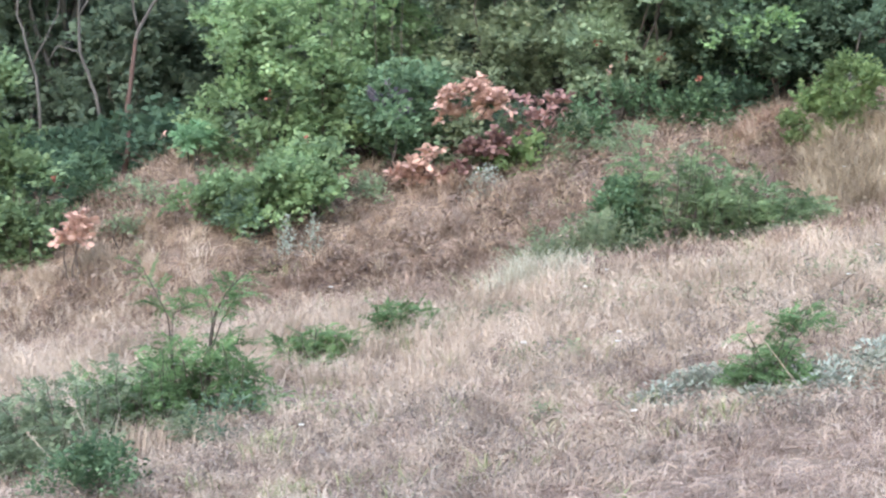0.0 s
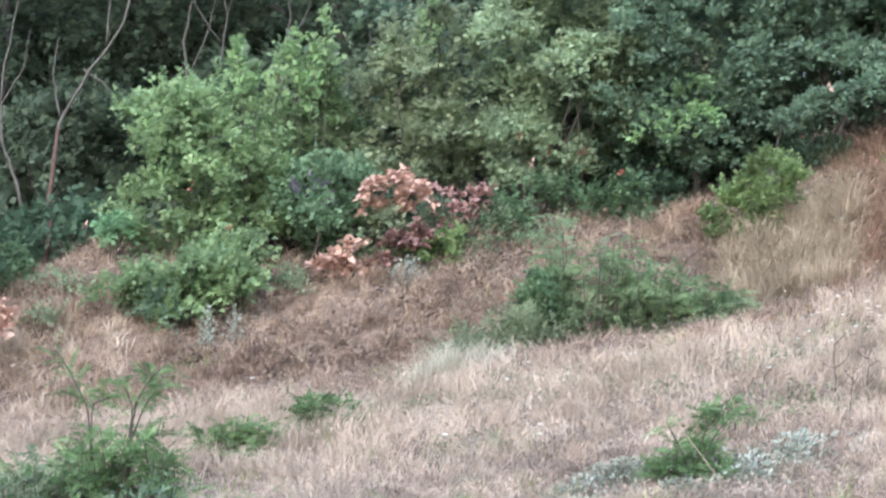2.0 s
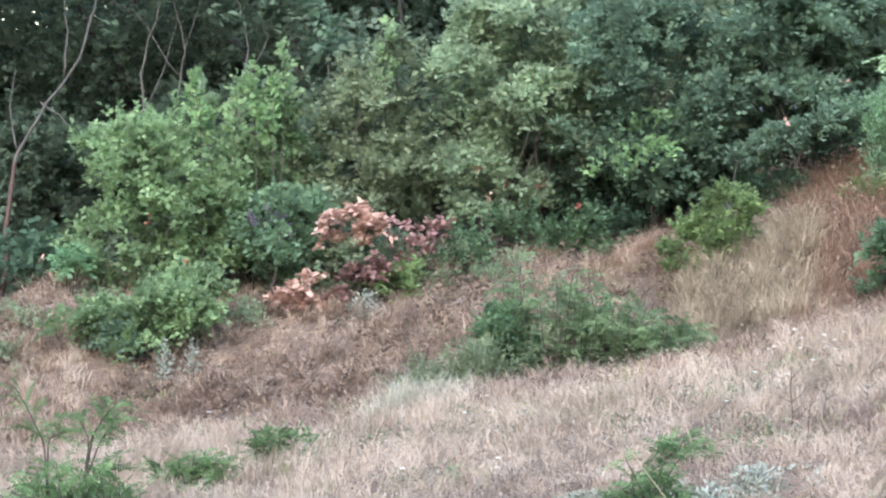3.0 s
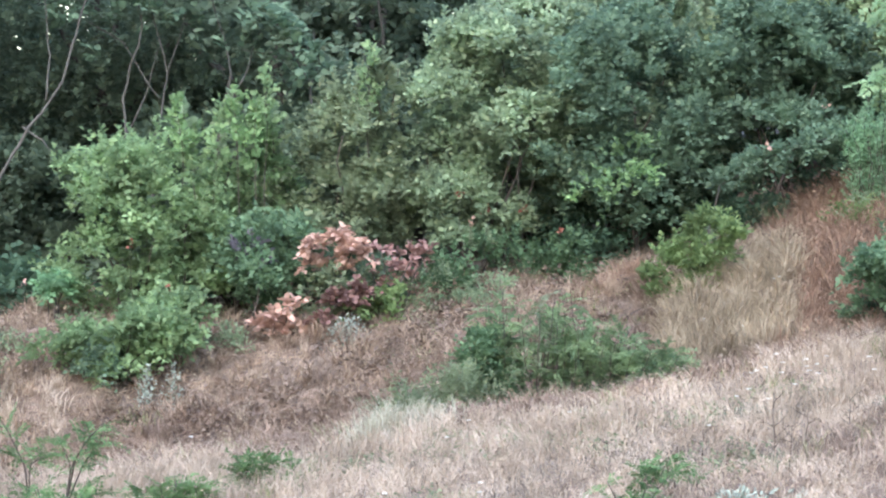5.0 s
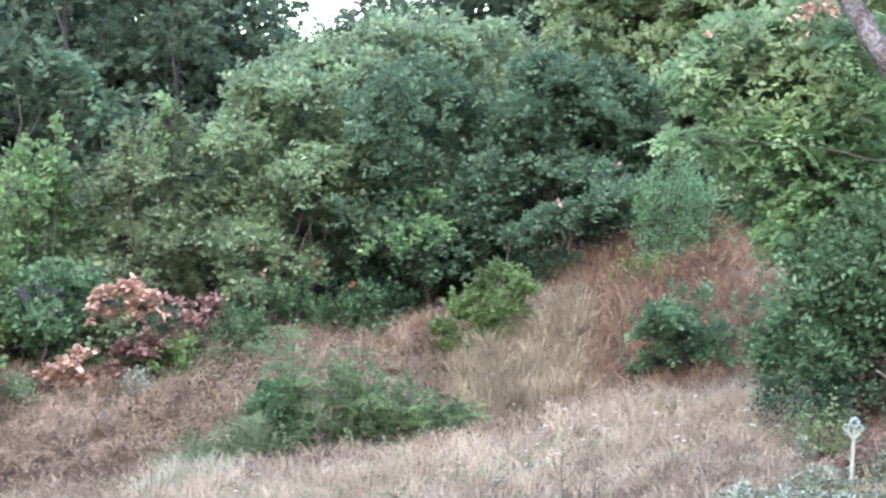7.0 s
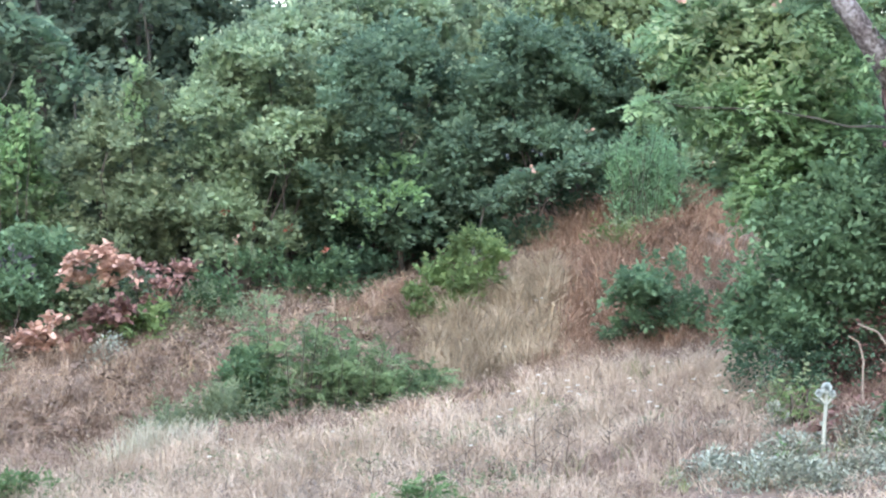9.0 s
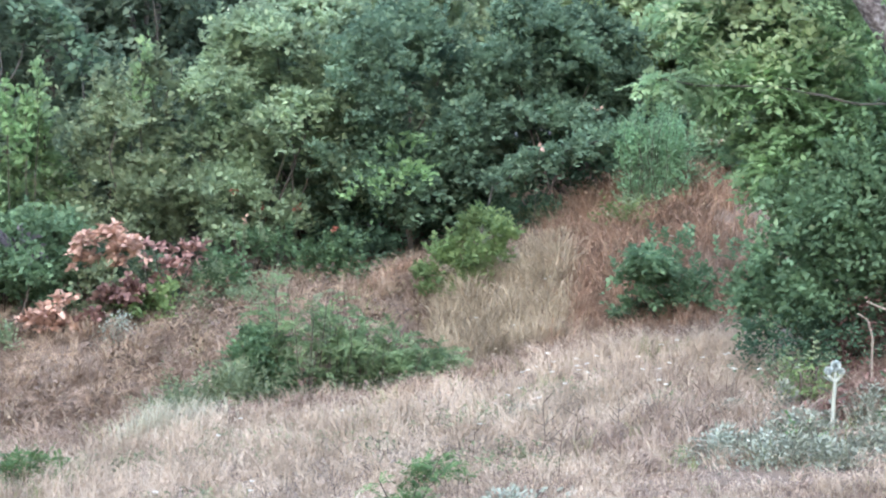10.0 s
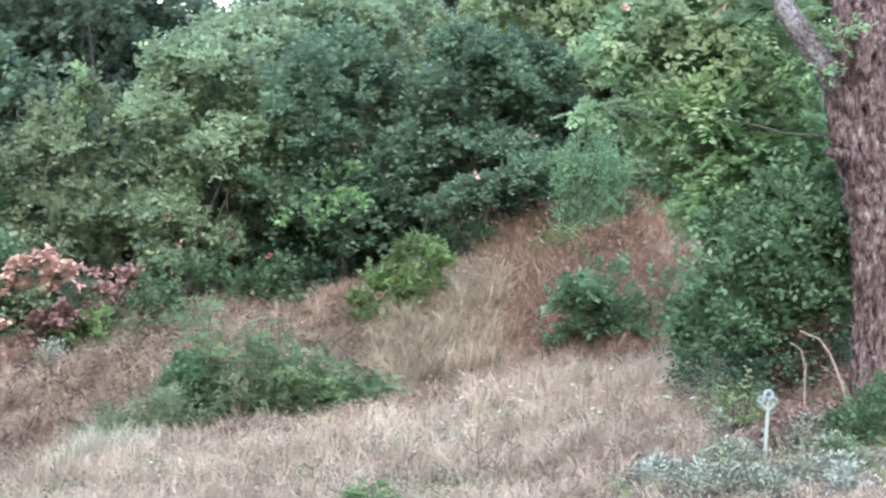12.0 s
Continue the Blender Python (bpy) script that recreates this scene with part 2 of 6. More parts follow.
def patchiness(x, y, size, seed):
    """Smooth random values between 0 and 1 over the plan."""
    u, v = np.asarray(x) / size + seed * 17.3, np.asarray(y) / size - seed * 9.1
    i, j = np.floor(u), np.floor(v)
    fu, fv = u - i, v - j
    fu, fv = fu * fu * (3 - 2 * fu), fv * fv * (3 - 2 * fv)

    def lattice(p, q):
        s = np.sin(p * 127.1 + q * 311.7 + seed * 74.7) * 43758.5453
        return s - np.floor(s)

    return (lattice(i, j) * (1 - fu) + lattice(i + 1, j) * fu) * (1 - fv) + (lattice(i, j + 1) * (1 - fu) + lattice(i + 1, j + 1) * fu) * fv


# ---- mesh makers
def mesh_of(name, verts, faces_list, material, smooth=False):
    """A mesh from vertex rows and arrays of faces (rows of 3 or 4 indices)."""
    me = bpy.data.meshes.new(name)
    me.vertices.add(len(verts))
    me.vertices.foreach_set("co", np.asarray(verts, np.float32).ravel())
    index = np.concatenate([f.ravel() for f in faces_list])
    sizes = np.concatenate([np.full(len(f), f.shape[1]) for f in faces_list])
    me.loops.add(len(index))
    me.loops.foreach_set("vertex_index", index.astype(np.int32))
    me.polygons.add(len(sizes))
    me.polygons.foreach_set("loop_start", np.concatenate([[0], np.cumsum(sizes)[:-1]]).astype(np.int32))
    if smooth:
        me.polygons.foreach_set("use_smooth", np.ones(len(sizes), bool))
    me.update(calc_edges=True)
    me.materials.append(material)
    return me


def part(name, me, parent, label=""):
    ob = new(name, me)
    ob.parent = parent
    return tagged(ob, label)


def unit(v):
    return v / np.maximum(np.linalg.norm(v, axis=-1, keepdims=True), 1e-9)


def tube(points, radii, sides=6, wob=0.0, rng=None):
    """A tapered limb along points: vertices and faces."""
    p = np.asarray(points, float)
    r = np.asarray(radii, float)
    t = unit(np.gradient(p, axis=0))
    ref = np.array([1.0, 0.0, 0.0]) if abs(t[0][0]) < 0.8 else np.array([0.0, 1.0, 0.0])
    s = unit(np.cross(t, ref))
    b = np.cross(t, s)
    ang = np.linspace(0, 2 * np.pi, sides, endpoint=False)
    rr = np.repeat(r[:, None], sides, 1)
    if wob and rng is not None:
        rr = rr * (1 + wob * rng.normal(size=rr.shape))
    v = p[:, None] + rr[..., None] * (np.cos(ang)[None, :, None] * s[:, None] + np.sin(ang)[None, :, None] * b[:, None])
    n = len(p)
    i = np.arange(n - 1)[:, None] * sides + np.arange(sides)[None]
    j = np.arange(n - 1)[:, None] * sides + (np.arange(sides)[None] + 1) % sides
    f = np.stack([i, j, j + sides, i + sides], -1).reshape(-1, 4)
    caps = np.stack([np.zeros(sides - 2), np.arange(1, sides - 1), np.arange(2, sides)], -1).astype(int)
    return v.reshape(-1, 3), [f, caps[:, ::-1], caps + (n - 1) * sides]


def bend(a, b, rng, sway=0.12, n=7, sag=0.0):
    """Points along a crooked limb from a to b."""
    a, b = np.asarray(a, float), np.asarray(b, float)
    s = np.linspace(0, 1, n)[:, None]
    length = np.linalg.norm(b - a)
    off = np.cumsum(rng.normal(size=(n, 3)), 0) * sway * length / n
    off -= off[0] + (off[-1] - off[0]) * s
    return a + (b - a) * s + off + np.array([0, 0, 1.0]) * (sag * length * s * (1 - s))


def leaves(centres, axes, ups, length, width, rng, plain=False):
    """Folded leaf blades, one island each."""
    k = len(centres)
    ln = (length * rng.uniform(0.65, 1.25, k))[:, None]
    wd = (width * rng.uniform(0.7, 1.25, k))[:, None]
    ax = unit(axes)
    side = unit(np.cross(ax, ups))
    up = np.cross(side, ax)
    if plain:
        v = np.stack([centres, centres + ax * ln * 0.5 + side * wd * 0.5 + up * wd * 0.25, centres + ax * ln - up * ln * 0.12,
                      centres + ax * ln * 0.5 - side * wd * 0.5 + up * wd * 0.25], 1).reshape(-1, 3)
        return v, np.arange(k)[:, None] * 4 + np.arange(4)[None]
    w1, w2 = wd * 0.5, wd * 0.42
    v = np.stack([centres, centres + ax * ln * 0.32 + side * w1 + up * w1 * 0.25, centres + ax * ln * 0.72 + side * w2 + up * w2 * 0.25,
                  centres + ax * ln - up * ln * 0.12, centres + ax * ln * 0.72 - side * w2 + up * w2 * 0.25, centres + ax * ln * 0.32 - side * w1 + up * w1 * 0.25], 1).reshape(-1, 3)
    i = np.arange(k)[:, None] * 6
    return v, np.concatenate([i + np.array([[0, 1, 2, 3]]), i + np.array([[0, 3, 4, 5]])])


def foliage(lobes, sprays, per, length, width, reach, rng, rising=0.4, skirt=-0.35, inner=0.5, flat=0.6, plain=False, ragged=0.0):
    """Leafy sprays over a set of lobes (centre, radii): points along twigs that turn outwards and up."""
    c = np.array([l[0] for l in lobes], float)
    r = np.array([l[1] for l in lobes], float)
    w = (r[:, 0] * r[:, 2]) ** 1.0
    pick = rng.choice(len(lobes), sprays, p=w / w.sum())
    d = unit(rng.normal(size=(sprays * 3, 3)))
    d = d[d[:, 2] > skirt][:sprays]
    while len(d) < sprays:
        more = unit(rng.normal(size=(sprays, 3)))
        d = np.concatenate([d, more[more[:, 2] > skirt]])[:sprays]
    shell = inner + (1.04 - inner) * rng.random(sprays) ** 0.6
    base = c[pick] + d * r[pick] * shell[:, None]
    if ragged:
        # push the sprays about in clumps and leave dark gaps between them
        u, w3 = base[:, 0] + 0.61 * base[:, 1], base[:, 2] - 0.43 * base[:, 1]
        key = int(rng.integers(1, 900))
        swing = np.stack([patchiness(u, w3, ragged, key + k) - 0.5 for k in range(3)], 1)
        base = base + swing * ragged * 0.75
        keep = patchiness(u, w3, ragged * 0.55, key + 5) > 0.3 + 0.12 * rng.random(len(u))
        base, d = base[keep], d[keep]
        sprays = len(base)
    way = unit(d * 0.8 + np.array([0, 0, rising]) + rng.normal(size=d.shape) * 0.4)
    side = unit(np.cross(way, np.array([0.0, 0, 1.0]) + rng.normal(size=d.shape) * 0.35))
    up = np.cross(side, way)
    s = np.linspace(0.05, 1, per)
    rl = reach * rng.uniform(0.6, 1.4, sprays) * np.where(rng.random(sprays) > 0.88, 1.6, 1.0)
    pos = base[:, None] + way[:, None] * (s[None, :, None] * rl[:, None, None]) - np.array([0, 0, 1.0]) * (s[None, :, None] ** 2 * rl[:, None, None] * 0.25)
    hand = np.where(np.arange(per) % 2 == 0, 1.0, -1.0)[None, :, None]
    ax = way[:, None] * 0.6 + side[:, None] * hand * 0.8 + rng.normal(size=pos.shape) * 0.3
    nu = up[:, None] * flat + rng.normal(size=pos.shape) * 0.45 + np.array([0, 0, 0.35])
    pos = pos + rng.normal(size=pos.shape) * reach * 0.08
    return leaves(pos.reshape(-1, 3), ax.reshape(-1, 3), nu.reshape(-1, 3), length, width, rng, plain=plain)


def leaders(lobes, count, length, leaf, rng, plain=False):
    """Leafy upright shoots that stand out of a crown, so that its outline is uneven."""
    tops = sorted(lobes, key=lambda l: -(l[0][2] + l[1][2]))[:max(3, len(lobes) * 2 // 3)]
    pos, ax, up = [], [], []
    for k in range(count):
        c, r = tops[rng.integers(len(tops))]
        a, q = rng.uniform(0, 6.28), rng.random() ** 0.5 * 0.9
        foot = np.array(c) + np.array([math.cos(a) * q * r[0], math.sin(a) * q * r[1], r[2] * math.sqrt(1 - q * q) * 0.85])
        tip = np.array([rng.normal() * 0.3 + math.cos(a) * q * 0.4, rng.normal() * 0.3, 1.0])
        n = 14
        f = np.linspace(0, 1, n)[:, None]
        ln = length * rng.uniform(0.5, 1.3)
        turn = np.arange(n) * 2.4 + a
        pos.append(foot + tip * f * ln)
        ax.append(np.stack([np.cos(turn), np.sin(turn), 0.35 + f[:, 0] * 0.9], 1))
        up.append(np.tile([0, 0, 1.0], (n, 1)) + rng.normal(size=(n, 3)) * 0.4)
    return leaves(np.concatenate(pos), np.concatenate(ax), np.concatenate(up), leaf[0], leaf[1], rng, plain=plain)


def dome(rng, wide, high, deep, n, low=0.1, size=0.3):
    """Lobes of a bushy crown, in its own space (base at 0): flattened clumps over an uneven dome, a few within."""
    out = []
    for k in range(n):
        f = low + (1 - low) * (k + rng.random()) / n
        girth = math.sqrt(max(0.02, 1 - ((f - 0.35) / 0.68) ** 2)) if f > 0.35 else 0.8 + 0.2 * f / 0.35
        a = k * 2.4 + rng.normal() * 0.5
        depth = rng.uniform(0.78, 1.06) if k % 5 else rng.uniform(0.2, 0.6)
        rx = size * rng.uniform(0.6, 1.3) * wide * 0.6
        rz = rx * rng.uniform(0.5, 0.75)
        out.append(((math.cos(a) * girth * depth * (wide / 2 - rx * 0.7), math.sin(a) * girth * depth * (deep / 2 - rx * 0.7), max(f * high - rz, rz * 0.7)), (rx, rx, rz)))
    return out


def shrub(name, label, x, y, wide, high, material, seed, deep=None, n=16, density=1900, leaf=(0.106, 0.072), reach=0.21, per=7,
          stems=6, rising=0.4, group="", size=0.3, low=0.12, bark=None, inner=0.8, plain=True, skirt=-0.35, stemr=0.022, lobes=None, shoots=0, shoot_length=0.4, ragged=0.45, spires=()):
    """A many-stemmed bush on the ground: stems and a crown of leaves."""
    rng = np.random.default_rng(seed)
    deep = deep or wide * 0.75
    root = tagged(new(name), label, "shrub", group)
    root.location = (x, y, float(land(x, y)))
    if lobes is None:
        lobes = dome(rng, wide, high, deep, n, low, size)
    else:
        lobes = [((dx, rng.uniform(-0.3, 0.3) * deep, dz), (rx, max(rx, rz) * 0.8, rz)) for dx, dz, rx, rz in lobes]
    lobes = lobes + [((dx, dy, top - h * 0.5), (r, r, h * 0.5)) for dx, dy, top, r, h in spires]
    count = int(density * wide * high / per * 1.3)
    v, q = foliage(lobes, count, per, leaf[0], leaf[1], reach, rng, rising, inner=inner, skirt=skirt, plain=plain, ragged=ragged)
    if shoots:
        v2, q2 = leaders(lobes, shoots, shoot_length, leaf, rng, plain=plain)
        v, q = np.concatenate([v, v2]), np.concatenate([q, q2 + len(v)])
    gz = land(v[:, 0] + x, v[:, 1] + y) - float(land(x, y))
    v[:, 2] = np.maximum(v[:, 2], gz + 0.02 + 0.03 * rng.random(len(v)))
    part("crown", mesh_of("crown", v, [q], material), root)
    order = rng.permutation(len(lobes))[:stems]
    for k in order:
        foot = np.array([rng.normal() * wide * 0.06, rng.normal() * deep * 0.06, -0.08])
        pts = bend(foot, lobes[k][0], rng, 0.25)
        tv, tf = tube(pts, np.linspace(stemr, stemr * 0.3, len(pts)) * (0.6 + 0.3 * high ** 0.5), 6)
        part("stem", mesh_of("stem", tv, tf, bark or TWIG, True), root)
    return root


def fronds(roots, ways, length, pairs, leaflet, rng):
    """Feathered leaves: leaflets in pairs along an arching midrib."""
    k = len(roots)
    ways = unit(ways)
    ln = (length * rng.uniform(0.55, 1.25, k))[:, None, None]
    t = np.linspace(0.12, 1, pairs)[None, :, None]
    rib = roots[:, None] + ways[:, None] * t * ln - np.array([0, 0, 1.0]) * t ** 2 * ln * rng.uniform(0.1, 0.5, (k, 1, 1))
    side = unit(np.cross(ways, np.array([0, 0, 1.0]) + rng.normal(size=(k, 3)) * 0.4))
    up = np.cross(side, ways)
    pos = np.repeat(rib, 2, 1)
    hand = np.tile([1.0, -1.0], pairs)[None, :, None]
    ax = side[:, None] * hand + ways[:, None] * 0.45 + rng.normal(size=pos.shape) * 0.16
    nu = up[:, None] + rng.normal(size=pos.shape) * 0.3
    return leaves(pos.reshape(-1, 3), ax.reshape(-1, 3), nu.reshape(-1, 3), leaflet[0], leaflet[1], rng, plain=True)


def frond_plant(name, label, x, y, outline, deep, count, seed, material, sprouts=(), per=9, length=0.3, pairs=11, leaflet=(0.042, 0.017), stemr=0.008, group="", ragged=0.5, floor=0.1):
    """A feathery sapling or bush: stems under an outline (across, height), each with feathered leaves; sprouts are stems given point by point."""
    rng = np.random.default_rng(seed)
    root = tagged(new(name), label, "sapling", group)
    g0 = float(land(x, y))
    root.location = (x, y, g0)
    across, tops = [o[0] for o in outline], [o[1] for o in outline]
    ways = [(np.array(w, float), f) for w, f in sprouts]
    while len(ways) < count + len(sprouts):
        dx = rng.uniform(across[0], across[-1])
        tip = np.interp(dx, across, tops) * rng.uniform(0.25, 1.0) ** 0.6
        if tip < floor or patchiness(dx, tip, ragged, seed) < 0.28:
            continue
        dy = rng.uniform(-0.5, 0.5) * deep
        foot = np.array([dx * 0.75 + rng.normal() * 0.08, dy * 0.7, 0.0])
        foot[2] = float(land(x + foot[0], y + foot[1])) - g0 - 0.03
        ways.append((bend(foot, (dx, dy, tip), rng, 0.2, 6, 0.08), 0.35))
    fr, fw = [], []
    for w, start in ways:
        fine = np.stack([np.interp(np.linspace(0, 1, 14), np.linspace(0, 1, len(w)), w[:, i]) for i in range(3)], 1)
        tv, tf = tube(fine, np.linspace(stemr, stemr * 0.35, 14) * (1.0 if start < 0.4 else 1.5), 5)
        part("stem", mesh_of("stem", tv, tf, TWIG, True), root)
        f = rng.uniform(start, 1.0, per)
        i = (f * 13).astype(int)
        a = rng.uniform(0, 2 * np.pi, per)
        tang = unit(fine[np.minimum(i + 1, 13)] - fine[np.maximum(i - 1, 0)])
        fr.append(fine[i])
        fw.append(np.stack([np.cos(a), np.sin(a) * 0.8, rng.normal(size=per) * 0.5 + 0.2], 1) + tang * 0.45)
    v, q = fronds(np.concatenate(fr), np.concatenate(fw), length, pairs, leaflet, rng)
    v[:, 2] = np.maximum(v[:, 2], land(v[:, 0] + x, v[:, 1] + y) - g0 + 0.02)
    part("crown", mesh_of("crown", v, [q], material), root)
    return root


def wispy_bush(label, x, y, outline, deep, count, seed):
    """A bush of many thin upright stems, bare below, with narrow leaves that rise along their upper part."""
    rng = np.random.default_rng(seed)
    root = tagged(new("wispy_bush"), label, "shrub")
    g0 = float(land(x, y))
    root.location = (x, y, g0)
    across, tops = [o[0] for o in outline], [o[1] for o in outline]
    pos, way = [], []
    plumes = [(rng.uniform(across[0], across[-1]), rng.uniform(-0.5, 0.5) * deep, rng.uniform(0.72, 1.05)) for k in range(13)]
    for k in range(count):
        cx, cy, tall = plumes[k % 13]
        dx, dy = cx + rng.normal() * 0.06, cy + rng.normal() * 0.06
        tip = np.interp(dx, across, tops) * tall * rng.uniform(0.7, 1.04)
        fx, fy = dx * 0.5 + rng.normal() * 0.08, dy * 0.6
        pts = bend((fx, fy, float(land(x + fx, y + fy)) - g0 - 0.05), (dx, dy, tip), rng, 0.3, 8, 0.08)
        tv, tf = tube(pts, np.linspace(0.007, 0.002, 8), 5)
        part("stem", mesh_of("stem", tv, tf, TWIG, True), root)
        n = 90
        f = rng.uniform(0.02, 1.0, n) ** 0.8
        a = rng.uniform(0, 2 * np.pi, n)
        off = np.stack([np.cos(a), np.sin(a), rng.normal(size=n) * 0.4], 1) * rng.random((n, 1)) * 0.09
        pos.append(np.stack([np.interp(f, np.linspace(0, 1, 8), pts[:, i]) for i in range(3)], 1) + off)
        way.append(np.stack([np.cos(a), np.sin(a), rng.uniform(-0.1, 1.5, n)], 1))
    pos, way = np.concatenate(pos), np.concatenate(way)
    v, q = leaves(pos, way, rng.normal(size=pos.shape) + np.array([0, 0, 0.5]), 0.085, 0.026, rng, plain=True)
    part("crown", mesh_of("crown", v, [q], WISPY), root)
    return root


def leafy_shoot(x, y, top, bushy, seed, material):
    """An upright young shoot: a thin stem with short side twigs and leaves over its upper part."""
    rng = np.random.default_rng(seed)
    root = tagged(new("leafy_shoot"), "upright young shoot with bright yellow-green leaves", "shrub", "young shoots above the hazel")
    base = np.array((x, y, float(land(x, y))))
    root.location = base
    high = top - base[2]
    main = bend((0, 0, -0.05), (rng.normal() * 0.05, 0, high), rng, 0.08, 10)
    tv, tf = tube(main, np.linspace(0.012, 0.003, 10), 6)
    stem = part("stem", mesh_of("stem", tv, tf, TWIG, True), root)
    pos, way = [], []
    for k in range(16):
        f = 1 - bushy * 0.07 * k / high
        a = np.array([np.interp(f, np.linspace(0, 1, 10), main[:, i]) for i in range(3)])
        b = rng.uniform(0, 2 * np.pi)
        out = np.array([np.cos(b), np.sin(b), 0.7])
        ln = bushy * (0.05 + 0.014 * k) * rng.uniform(0.6, 1.2)
        pts = bend(a, a + out * ln, rng, 0.1, 4)
        tv, tf = tube(pts, np.linspace(0.003, 0.0015, 4), 4)
        part("twig", mesh_of("twig", tv, tf, TWIG, True), stem)
        n = 9
        c = a + out * ln * rng.random((n, 1)) ** 0.6 + rng.normal(size=(n, 3)) * 0.035
        pos.append(c)
        way.append(out + rng.normal(size=(n, 3)) * 0.7)
    pos, way = np.concatenate(pos), np.concatenate(way)
    v, q = leaves(pos, way, rng.normal(size=pos.shape) + np.array([0, -0.4, 0.6]), 0.1, 0.062, rng)
    part("foliage", mesh_of("foliage", v, [q], material), stem)


def tree(name, label, x, y, high, wide, material, seed, trunk=0.12, lean=(0, 0), fork=0.4, n=22, density=700, leaf=(0.13, 0.085), bark=None,
         low=0.45, limbs=8, reach=0.3, group="", size=0.26):
    """A tree: tapered trunk, limbs, crown of leafy sprays."""
    rng = np.random.default_rng(seed)
    root = tagged(new(name), label, "tree", group)
    root.location = (x, y, float(land(x, y)))
    top = np.array([lean[0], lean[1], high * 0.85])
    pts = bend((0, 0, -0.15), top, rng, 0.16, 12)
    tv, tf = tube(pts, trunk * np.linspace(1.15, 0.2, 12), 9, 0.05, rng)
    stem = part("trunk", mesh_of("trunk", tv, tf, bark or GREYBARK, True), root)
    lobes = []
    for k in range(n):
        f = rng.uniform(low, 1.0)
        spread = wide * 0.5 * math.sin(math.pi * min(0.95, 0.15 + 0.8 * (1 - f) / (1 - low + 0.01) * 0.8 + 0.1)) ** 0.7
        a, rad = rng.uniform(0, 2 * np.pi), math.sqrt(rng.random())
        c = top * f + np.array([math.cos(a) * rad * spread, math.sin(a) * rad * spread, 0])
        r = wide * size * rng.uniform(0.6, 1.1)
        c[2] = f * high - r * 0.5
        lobes.append((c, (r, r, r * 0.75)))
    v, q = foliage(lobes, int(density * wide * high * (1 - low) / 7), 7, leaf[0], leaf[1], reach, rng, 0.2, skirt=-0.5, inner=0.7, plain=True)
    part("crown", mesh_of("crown", v, [q], material), root)
    for k in rng.permutation(n)[:limbs]:
        c = np.asarray(lobes[k][0])
        s = np.clip((c[2] / high) * 0.75 - 0.12, fork * 0.6, 0.75)
        start = pts[int(s * 11)]
        lp = bend(start, c, rng, 0.2, 7, 0.1)
        lv, lf = tube(lp, trunk * np.linspace(0.5, 0.12, 7), 6)
        part("limb", mesh_of("limb", lv, lf, bark or GREYBARK, True), stem)
    return root


def blades(x, y, high, width, lean, rng, curl=0.5):
    """Grass blades standing on the land: a quad and a tip each."""
    k = len(x)
    z = land(x, y) - 0.02
    a = rng.uniform(0, 2 * np.pi, k)
    face = np.stack([np.cos(a), np.sin(a), np.zeros(k)], 1)
    b = rng.uniform(0, 2 * np.pi, k)
    out = np.stack([np.cos(b), np.sin(b), np.zeros(k)], 1) * (lean * rng.uniform(0.2, 1.6, k))[:, None]
    foot = np.stack([x, y, z], 1)
    h = np.asarray(high)[:, None] * np.ones((1, 1))
    up = np.array([0, 0, 1.0])
    mid = foot + (up * 0.6 + out * 0.45) * h
    tip = foot + (up * (1 - curl * 0.25 * np.linalg.norm(out, axis=1, keepdims=True)) + out * (1 + curl)) * h
    w = (np.asarray(width) * np.ones(k))[:, None]
    v = np.stack([foot - face * w * 0.5, foot + face * w * 0.5, mid + face * w * 0.45, mid - face * w * 0.45, tip], 1).reshape(-1, 3)
    i = np.arange(k)[:, None] * 5
    return v, [i + np.array([[0, 1, 2, 3]]), i + np.array([[3, 2, 4]])]


def bare(x, y):
    """True under the thicket and round the foot of the old tree, where hardly any grass grows."""
    foot = np.hypot((x - 8.05) / 1.25, (y - 22.95) / 1.2) < 0.85 + 0.3 * patchiness(x, y, 0.3, 71)
    herbs = (np.hypot((x - 7.1) / 1.9, (y - 20.9) / 1.7) < 0.95) & (patchiness(x, y, 0.16, 72) < 0.72)
    return foot | herbs


def field(rng, count, y0, y1, a0=-0.215, a1=0.405):
    """Random places in the stretch of slope ahead, between two bearings."""
    y = np.sqrt(rng.uniform(y0 * y0, y1 * y1, count))
    return y * rng.uniform(a0, a1, count), y


# ---- ground: one sheet to the horizon
def spaced(lo, hi, stepsize, far):
    inner = np.arange(lo, hi + 1e-6, stepsize)
    grow = np.cumsum(stepsize * 1.25 ** np.arange(1, 40))
    return np.concatenate([(lo - grow[grow < far])[::-1], inner, hi + grow[grow < far]])


gx, gy = spaced(-16, 22, 0.3, 1800), spaced(6, 44, 0.3, 1800)
GX, GY = np.meshgrid(gx, gy)
gv = np.stack([GX, GY, land(GX, GY)], -1).reshape(-1, 3)
gi = (np.arange(len(gy) - 1)[:, None] * len(gx) + np.arange(len(gx) - 1)[None]).ravel()
ground = new("ground", mesh_of("ground", gv, [np.stack([gi, gi + 1, gi + 1 + len(gx), gi + len(gx)], 1)], EARTH, True))
tagged(ground, "dry brown earth slope under grass and bushes", "ground", kind="structure")

# ---- grass
rng = np.random.default_rng(11)


def brow(x):
    """How far up the slope the pale grass reaches."""
    return 25.35 + 0.2 * np.sin(x * 1.3) + 1.62 * step(2.8, 6.5, x)


